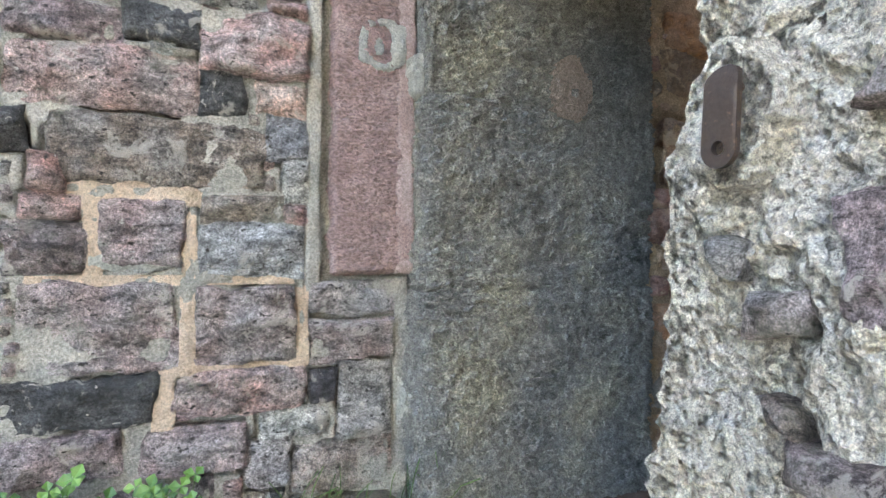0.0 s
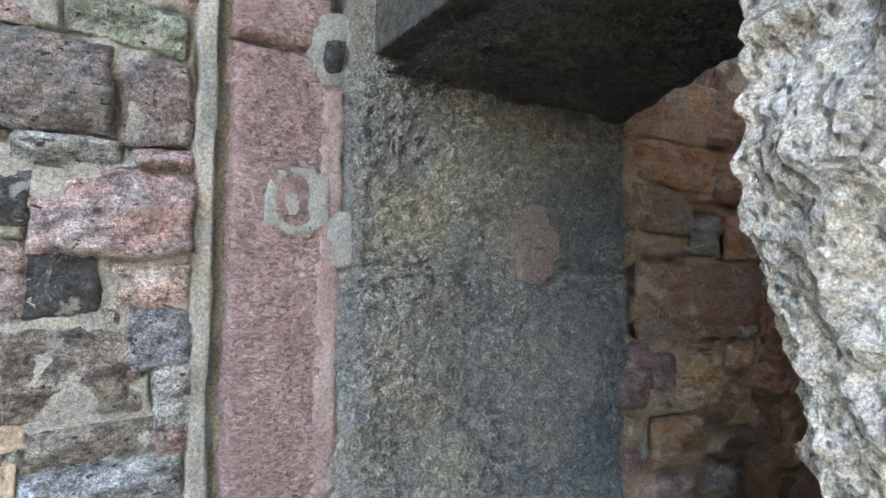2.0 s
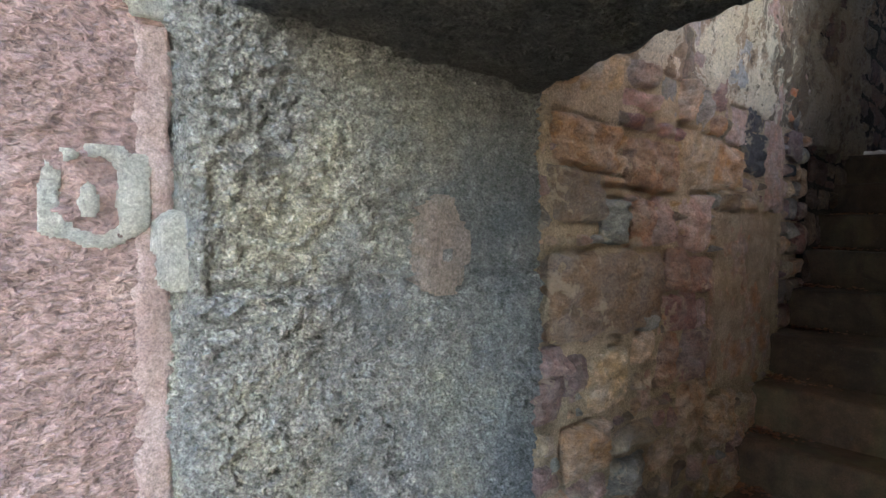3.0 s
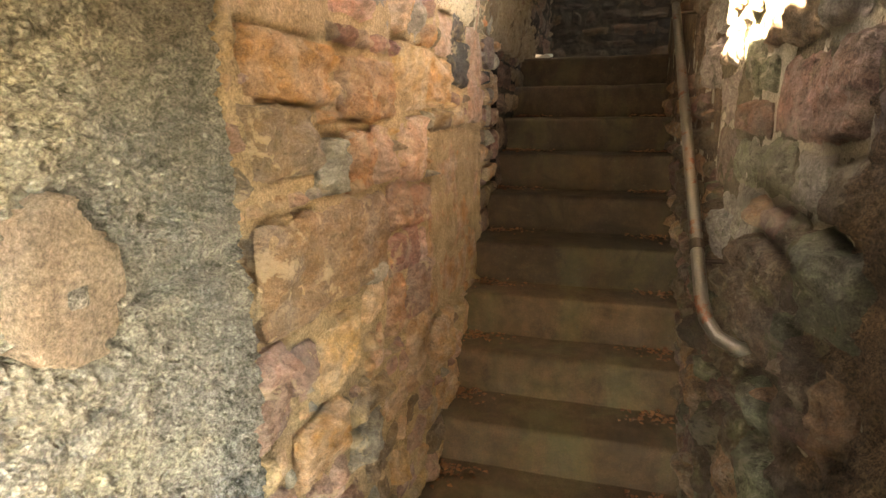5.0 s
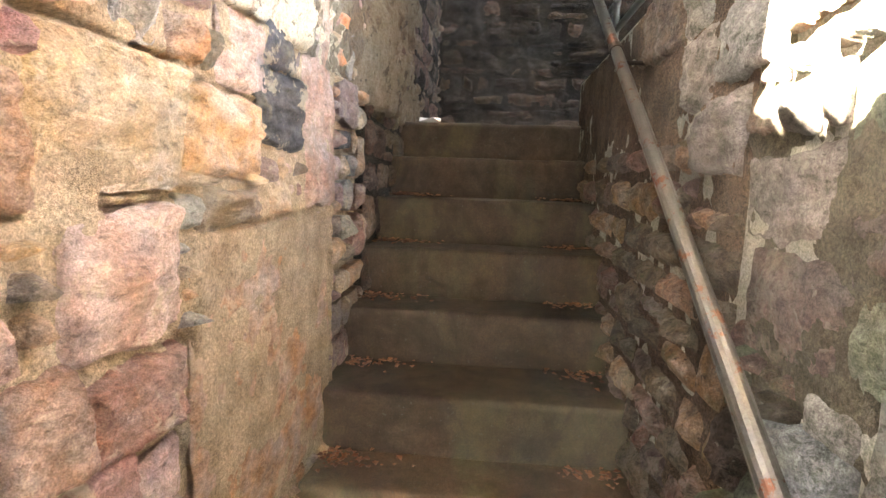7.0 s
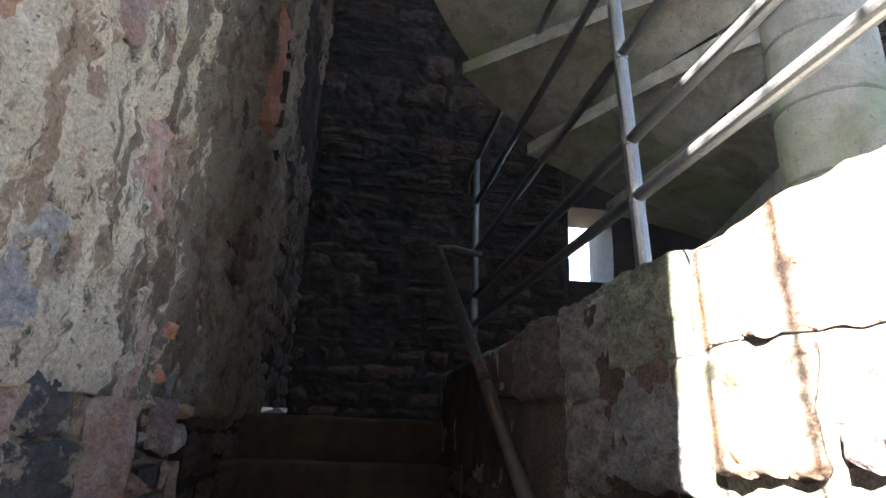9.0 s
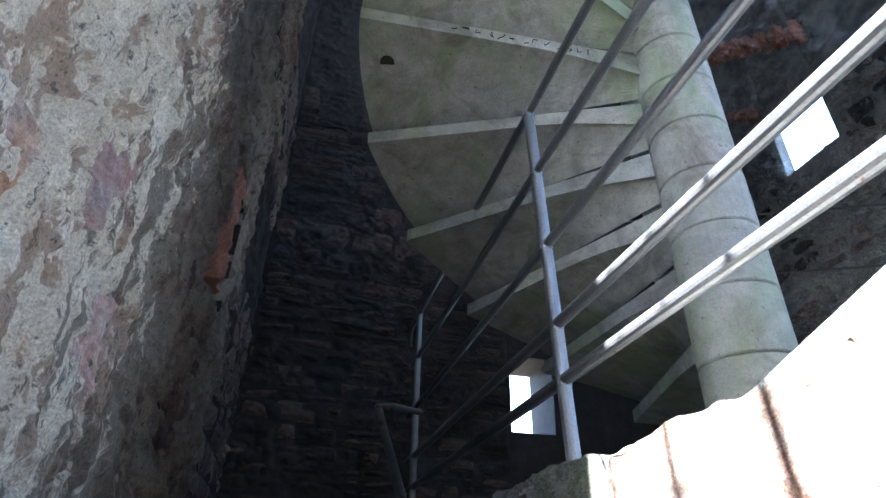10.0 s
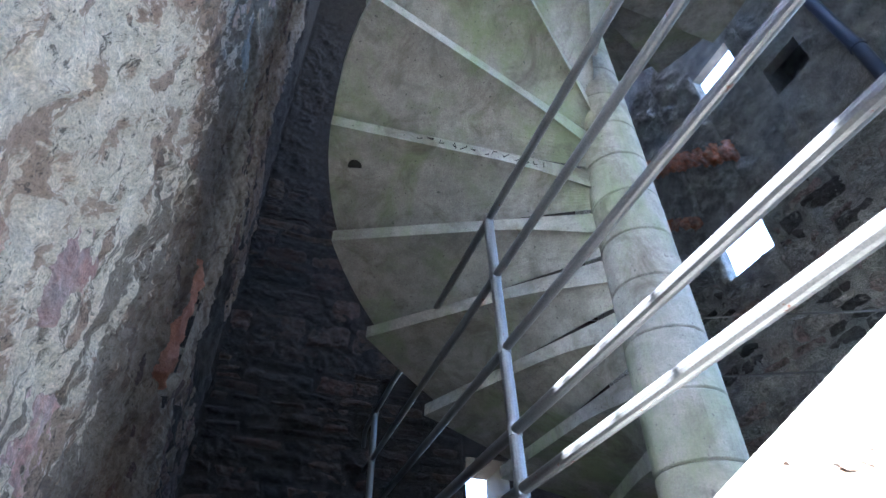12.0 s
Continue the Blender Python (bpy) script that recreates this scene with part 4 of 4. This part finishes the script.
P[:, 2] += 0.012 * lump(P, 5, 61) + 0.005 * lump(P, 25, 62) - 0.05 * np.clip((V - 0.93) / 0.07, 0, 1) - 0.03 * np.clip((0.07 - V) / 0.07, 0, 1) ** 2
P[:, 2] += 0.3 * np.clip(2.27 - P[:, 0], 0, 0.5)
sheet("coping", P, nu, nv, MORTAR, wall_right)

# back wall colours hold the shade of the unlit tower
SHADED_STONES = [(0.045, 0.025, 0.019), (0.026, 0.016, 0.013), (0.016, 0.012, 0.010), (0.065, 0.038, 0.028)]
at_back = side_frame("x", 6.2, -1)
rubble(wall_back, at_back, -0.55, 1.57, 1.98, 4.4, SHADED_STONES, STONE_SHADED, 71, (0.07, 0.16), (0.12, 0.4), (), 0.004, 0.035, 220, 0.32)
rubble(wall_back, at_back, -0.55, 1.57, 4.4, 11, SHADED_STONES, STONE_SHADED, 72, (0.16, 0.3), (0.25, 0.6), (), 0.012, 0.03, 70)
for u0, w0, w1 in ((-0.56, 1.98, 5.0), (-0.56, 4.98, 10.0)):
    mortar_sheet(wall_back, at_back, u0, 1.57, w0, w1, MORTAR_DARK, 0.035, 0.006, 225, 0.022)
at_far = side_frame("y", -2.2, 1)
for u0, u1, w0, w1 in ((2.3, 3.03, 3.0, 7.6), (3.03, 3.36, 3.0, 5.86), (3.03, 3.36, 6.2, 7.6), (3.36, 3.5, 3.0, 7.6), (3.5, 3.95, 3.0, 6.6), (3.95, 4.42, 3.0, 4.78), (3.95, 4.42, 5.25, 7.6), (4.42, 6.2, 3.0, 7.6)):
    mortar_sheet(wall_far, at_far, u0, u1, w0, w1, MORTAR_FAR, 0.045, 0.012, 213, 0.018)
rubble(wall_far, at_far, 2.0, 6.2, 3.4, 7.2, ["purple", "blue", "grey", "blue", "dark"], STONE_FAR, 73, (0.07, 0.16), (0.12, 0.4), [(3.9, 4.7, 4.47, 5.75), (3.45, 6.55, 4.0, 6.95), (2.98, 5.8, 3.4, 6.25)], 0.004, 0.045, 290, 0.3)
for i in range(15):
    u, w = 3.86 + 0.07 * i, 5.66 + 0.055 * i
    stone(wall_far, at_far, u, w, u + 0.062, w + 0.26, (0.55, 0.24, 0.16), STONE_WARM, 0.085, random.Random(90 + i))
for i in range(9):
    u, w = 4.44 + 0.1 * i, 5.42 + 0.075 * i
    stone(wall_far, at_far, u, w, u + 0.11, w + 0.13, (0.42, 0.20, 0.14), STONE_WARM, 0.075, random.Random(120 + i))

# downpipe and thin cables before the far wall
downpipe = tagged(new("downpipe"), "dark blue painted downpipe on the tower wall", "downpipe")
part("pipe", tube_mesh([(2.80, -2.10, 6.95), (2.785, -2.10, 6.53), (2.73, -2.10, 5.43), (2.73, -2.10, 3.6)], 0.045, 12), PIPE_BLUE, downpipe, "", True)
for z in (6.5, 5.5, 4.6):
    x = 2.73 + 0.05 * max(0, z - 5.43)
    part("clamp", tube_mesh([(x, -2.10, z - 0.02), (x, -2.10, z + 0.02)], 0.053, 12), PIPE_BLUE, downpipe)
    part("bracket", box_mesh(((x - 0.012, -2.215, z - 0.012), (x + 0.012, -2.14, z + 0.012))), PIPE_BLUE, downpipe)
for a, b in (((6.195, -1.25, 5.30), (2.5, -1.25, 3.08)), ((6.195, -1.25, 4.62), (2.5, -1.25, 2.88))):
    mid = (Vector(a) + Vector(b)) / 2 - Vector((0, 0, 0.03))
    tagged(finish("cable", tube_mesh([a, mid, b], 0.006, 6), STEEL), "thin grey cable stretched across the tower", "cable", "cables across the tower")

# niche in the left wall with a red stone at its foot
rough_slab("niche_stone", (4.01, 1.54, 3.10), (4.20, 1.9, 3.70), TERRACOTTA, wall_left_rear, 0.02, 81, "broken red clay block")

# ---- stairs ----
NOSINGS = (2.57, 2.81, 3.0, 3.2, 3.5, 3.73, 3.96, 4.27, 4.51)
staircase = tagged(new("staircase"), "straight flight of worn brown concrete steps", "staircase")
for k, nx in enumerate(NOSINGS):
    z = 0.54 + 0.18 * k
    end = NOSINGS[k + 1] + 0.06 if k < 8 else 4.76
    # profile from the foot of the riser over a worn nosing to the back of the tread
    prof = [(nx + 0.012, z - 0.195), (nx + 0.008, z - 0.10), (nx + 0.001, z - 0.03), (nx, z - 0.012), (nx + 0.006, z - 0.003), (nx + 0.02, z), ((nx + end) / 2, z - 0.004), (end, z - 0.001)]
    prof = [(a[0] + (b[0] - a[0]) * f, a[1] + (b[1] - a[1]) * f) for a, b in zip(prof, prof[1:]) for f in (0, 0.5)] + [prof[-1]]
    ys = np.linspace(RIGHT - 0.01, LEFT + 0.01, 60)
    P = np.array([(px, y, pz) for px, pz in prof for y in ys])
    w = lump(P, 6, 100 + k) * 0.005 + lump(P, 30, 120 + k) * 0.0022
    P[:, 0] -= w
    P[:, 2] += w * 0.7
    # first three steps take the lit tone, the rest the shaded one
    sheet("step", P, len(prof), 60, STEP_LIT_ALGAE if k < 3 else STEP_SHADED, staircase, "greenish algae on the riser, in the lighter tone of the lit steps" if k < 3 else "")

AX, AY, RAD, NEWEL, RISE = 2.97, 0.0, 1.128, 0.125, 0.196
FIRST, TURN, LEVEL = 24.2, 20.6, 3.131
spiral = tagged(new("spiral_staircase"), "precast concrete spiral staircase with algae, seen from below", "staircase")
spiral.location = (AX, AY, 0)


def tread_mesh():
    """One precast winder: wedge with a rounded outer end, thicker towards its nosing."""
    bm = bmesh.new()
    count, rows = 12, 8
    top, low = [], []
    for i in range(count + 1):
        a = -radians(24.5) * i / count
        f = i / count
        drop = 0.052 + 0.115 * f ** 1.6
        t, b = [], []
        for r in range(rows + 1):
            rad = 0.1 + (RAD - 0.1) * r / rows
            inner = max(0, 1 - r / 2.5)
            t.append(bm.verts.new((rad * math.cos(a), rad * math.sin(a), 0)))
            b.append(bm.verts.new((rad * math.cos(a), rad * math.sin(a), -drop - 0.05 * inner * (1 - f))))
        top.append(t), low.append(b)
    for i in range(count):
        for r in range(rows):
            bm.faces.new((top[i][r], top[i + 1][r], top[i + 1][r + 1], top[i][r + 1]))
            bm.faces.new((low[i][r], low[i][r + 1], low[i + 1][r + 1], low[i + 1][r]))
        for r in (0, rows):
            bm.faces.new((top[i][r], top[i + 1][r], low[i + 1][r], low[i][r]))
    for i in (0, count):
        for r in range(rows):
            bm.faces.new((top[i][r], top[i][r + 1], low[i][r + 1], low[i][r]))
    sharp = [e for e in bm.edges if len(e.link_faces) == 2 and e.calc_face_angle(0) > 0.6]
    bmesh.ops.bevel(bm, geom=sharp, offset=0.006, segments=2, affect="EDGES", profile=0.6)
    return bm


first_tread = first_drum = None
for k in range(-6, 26):
    z = LEVEL + RISE * k
    if first_tread is None:
        first_tread = part("tread", tread_mesh(), PRECAST, spiral)
        bm = bmesh.new()
        tube(bm, [(0, 0, -RISE + 0.001), (0, 0, -RISE + 0.006), (0, 0, -0.006), (0, 0, -0.001)], NEWEL, 32)
        for v in bm.verts:
            if v.co.z < -RISE + 0.004 or v.co.z > -0.003:
                v.co.x *= 0.965
                v.co.y *= 0.965
        first_drum = part("newel_drum", bm, PRECAST, spiral)
        tread, drum = first_tread, first_drum
    else:
        tread, drum = new("tread", first_tread.data), new("newel_drum", first_drum.data)
        tread.parent = drum.parent = spiral
    tread.matrix_basis = pose(0, 0, z, 0, 0, FIRST + TURN * k)
    drum.matrix_basis = pose(0, 0, z, 0, 0, 37 * k)

# socket hole, scratched marks and a stain on the soffits
a = radians(FIRST + 3 * TURN - 8.5)
# hole drawn as a flat dark disc, the shade inside it put into colour
hole = tube_mesh([(1.03 * math.cos(a), 1.03 * math.sin(a), LEVEL + 3 * RISE - 0.075), (1.03 * math.cos(a), 1.03 * math.sin(a), LEVEL + 3 * RISE - 0.05)], 0.026, 20)
part("socket_hole_disc", hole, DARK, spiral, "dark disc for a round socket hole")
rng = random.Random(5)
a = radians(FIRST + 3 * TURN)
for i in range(13):
    r = 0.30 + 0.042 * i + rng.uniform(-0.006, 0.006)
    c = Vector((r * math.cos(a) - 0.003 * math.sin(a), r * math.sin(a) + 0.008 * math.cos(a), LEVEL + 3 * RISE - 0.027))
    along = Vector((math.cos(a), math.sin(a), 0))
    pts = [c + along * rng.uniform(-0.016, 0.016) + Vector((0, 0, rng.uniform(-0.016, 0.016))) for _ in range(3)]
    part("scribble", tube_mesh(pts, 0.0018, 5), DARK, spiral, "black scribbled mark")

# ---- railings ----
railing = tagged(new("railing"), "galvanised steel railing on top of the wall", "railing")
for z in (3.33, 3.075, 2.81, 2.575, 2.435):
    bend = [(4.75, 0.56, z), (4.85, 0.555, z - 0.01), (4.92, 0.54, z - 0.06)] if z > 3.2 else [(4.75, 0.56, z)]
    part("rail", tube_mesh([(0.7, 0.56, z), (2.2, 0.56, z), (3.6, 0.56, z)] + bend, 0.013 if z > 2.6 else 0.0145, 14), STEEL, railing)
for x, lean in ((2.90, 0.1), (4.55, 0.03)):
    part("post", tube_mesh([(x, 0.56, 2.18), (x + lean, 0.56, 3.33)], 0.0165, 14), STEEL, railing)
    for z in (3.33, 3.075, 2.81, 2.575, 2.435):
        xx = x + lean * (z - 2.18) / 1.15
        part("weld", tube_mesh([(xx - 0.001, 0.56, z - 0.016), (xx + 0.001, 0.56, z + 0.016)], 0.0185, 12), STEEL, railing)
handrail = tagged(new("handrail"), "worn painted steel pipe handrail on the wall", "handrail")
rail_pts = [(1.925, 0.69, 1.178), (1.945, 0.735, 1.182), (1.97, 0.768, 1.192), (2.01, 0.786, 1.214), (2.06, 0.792, 1.243)]
rail_pts += [(2.06 + 0.2 * i, 0.792, 1.243 + 0.2 * i * 0.667) for i in range(1, 12)]
part("pipe", tube_mesh(rail_pts, 0.016, 16), PIPE, handrail)
for x in (2.2, 3.3):
    z = 1.243 + (x - 2.06) * 0.667
    part("bracket", tube_mesh([(x, 0.69, z - 0.035), (x, 0.77, z - 0.035), (x, 0.792, z - 0.015)], 0.006, 8), IRON, handrail)
    part("collar", tube_mesh([(x - 0.012, 0.792, z - 0.008), (x + 0.012, 0.792, z + 0.008)], 0.0185, 14), IRON, handrail)
part("end_arm", tube_mesh([(4.26, 0.792, 2.71), (4.27, 0.72, 2.72), (4.40, 0.57, 2.74)], 0.014, 10), PIPE, handrail)

# unseen bars added in the high opening to cast lines on the sunlit wall
bar_caster = tagged(new("shadow_bars"), "thin upright bars, unseen, added in a high opening to cast shadow lines", "window bars")
for x, r in ((1.455, 0.0065), (1.595, 0.0058), (1.295, 0.0085)):
    part("bar", tube_mesh([(x, 1.64, 3.09), (x + 0.03, 1.64, 3.6), (x + 0.04, 1.64, 4.71)], r, 8), IRON, bar_caster)

# ---- small things ----
# hinge strap with a hole, bent back into the wall at its top
strap = tagged(new("iron_strap"), "rusty iron hinge strap with a hole, set in the wall", "iron strap")
bm = bmesh.new()
outline, hole_ring = [], []
for i in range(28):
    a = 2 * math.pi * i / 28
    y, z = 0.0195 * math.cos(a), 0.0195 * math.sin(a)
    outline.append((y, z + (0.062 if math.sin(a) > 0 else 0)))
    hole_ring.append((0.007 * math.cos(a), 0.007 * math.sin(a)))
layers = []
for dx in (0.0, 0.007):
    rings = []
    for f in (0, 0.15, 0.3, 0.45, 0.6, 0.8, 1):
        ring = [(a[0] + (b[0] - a[0]) * f, a[1] + (b[1] - a[1]) * f) for a, b in zip(outline, hole_ring)]
        rings.append([bm.verts.new((0.643 + dx + 0.012 * max(0, (z - 0.045) / 0.04) ** 2, 0.660 + y, 1.158 + z)) for y, z in ring])
    layers.append(rings)
for rings in layers:
    for o, h in zip(rings, rings[1:]):
        for i in range(28):
            j = (i + 1) % 28
            bm.faces.new((o[i], o[j], h[j], h[i]))
for q in (0, -1):
    for i in range(28):
        j = (i + 1) % 28
        bm.faces.new((layers[0][q][i], layers[0][q][j], layers[1][q][j], layers[1][q][i]))
part("plate", bm, IRON, strap)
smear("bedding", side_frame("x", 0.672, -1), 0.615, 1.12, 0.705, 1.275, RUBBLE_CONCRETE, wall_entrance, "mortar bedding behind the strap", 70, 0.012)
part("tongue", tube_mesh([(0.652, 0.660, 1.222), (0.668, 0.658, 1.220), (0.70, 0.657, 1.212)], 0.006, 10), IRON, strap)


def leaf(bm, at, direction, size, width=0.45, cup=0.2, normal=Vector((0, 0, 1))):
    """A small pointed leaf of four faces, folded along its rib."""
    d = Vector(direction).normalized()
    side = d.cross(normal)
    side = side.normalized() if side.length > 1e-3 else Vector((1, 0, 0))
    up = side.cross(d)
    at = Vector(at)
    a, m, t = bm.verts.new(at), bm.verts.new(at + d * size * 0.5 - up * size * cup * 0.3), bm.verts.new(at + d * size)
    l, r = bm.verts.new(at + d * size * 0.5 + side * size * width + up * size * cup * 0.4), bm.verts.new(at + d * size * 0.5 - side * size * width + up * size * cup * 0.4)
    for f in ((a, m, l), (m, t, l), (a, r, m), (m, r, t)):
        bm.faces.new(f)


def weed(x, z, spread, count, seed):
    """A low herb of three-part leaves on thin stalks, rooted at the foot of the wall."""
    rng = random.Random(seed)
    plant = tagged(new("weed"), "small green clover-like weed at the foot of the wall", "plant", "weeds along the wall")
    leaves, stalks = bmesh.new(), bmesh.new()
    root = Vector((x, 1.61, z - 0.12))
    for _ in range(count):
        tip = Vector((x + rng.gauss(0, spread * 0.5), 1.615 - abs(rng.gauss(0, 0.035)) - 0.02, z + rng.gauss(0, spread * 0.36)))
        tube(stalks, [root, (root + tip) / 2 + Vector((0, -0.012, 0.012)), tip], 0.0009, 4)
        turn = rng.uniform(0, 6.28)
        face = Vector((rng.uniform(-0.4, 0.4), -0.8, 0.7)).normalized()
        e1 = face.orthogonal().normalized()
        e2 = face.cross(e1)
        for q in range(3):
            a = turn + q * 2.09
            leaf(leaves, tip, e1 * math.cos(a) + e2 * math.sin(a), rng.uniform(0.016, 0.032), 0.48, 0.25, face)
    part("leaves", leaves, LEAF, plant)
    part("stalks", stalks, LEAF, plant)


weed(-0.05, 0.555, 0.06, 28, 1)
weed(-0.15, 0.57, 0.05, 16, 6)
weed(0.13, 0.555, 0.045, 14, 2)
weed(0.19, 0.53, 0.04, 8, 3)
blades = bmesh.new()
rng = random.Random(31)
for _ in range(24):
    base = Vector((rng.uniform(0.40, 0.78), 1.62 - rng.uniform(0, 0.08), 0.42))
    tip = base + Vector((rng.uniform(-0.08, 0.08), -rng.uniform(0.0, 0.07), rng.uniform(0.05, 0.16)))
    tube(blades, [base, (base + tip) / 2 + Vector((0, 0, 0.02)), tip], 0.0012, 4)
tagged(finish("grass", blades, LEAF), "thin green grass blades beside the door jamb", "grass", "", "stuff")

litter = bmesh.new()
rng = random.Random(77)
spots = [(NOSINGS[k] + 0.02, NOSINGS[k + 1] - 0.01, 0.54 + 0.18 * k) for k in range(7)] + [(2.30, 2.55, 0.36)]
for a, b, z in spots:
    for _ in range(120):
        y = LEFT - abs(rng.gauss(0, 0.09)) - 0.02 if rng.random() < 0.62 else RIGHT + 0.03 + abs(rng.gauss(0, 0.09))
        if y < RIGHT or y > LEFT:
            continue
        x = b - abs(rng.gauss(0, 0.05))
        if x < a:
            continue
        ang = rng.uniform(0, 6.28)
        leaf(litter, (x, y, z + rng.uniform(0.003, 0.012)), (math.cos(ang), math.sin(ang), rng.uniform(-0.2, 0.3)), rng.uniform(0.010, 0.028), 0.38, 0.4)
tagged(finish("leaf_litter", litter, DEAD), "dry brown leaf litter lying on the steps", "leaf litter", "", "stuff")

bm = bmesh.new()
g = [[bm.verts.new((4.55 + 0.03 * i + 0.01 * j, 1.50 - 0.035 * j, 1.985 + 0.012 * ((i * 2 + j) % 3))) for j in range(4)] for i in range(3)]
for i in range(2):
    for j in range(3):
        bm.faces.new((g[i][j], g[i + 1][j], g[i + 1][j + 1], g[i][j + 1]))
tagged(finish("paper_scrap", bm, PAPER), "crumpled white paper scrap on the top step", "paper")
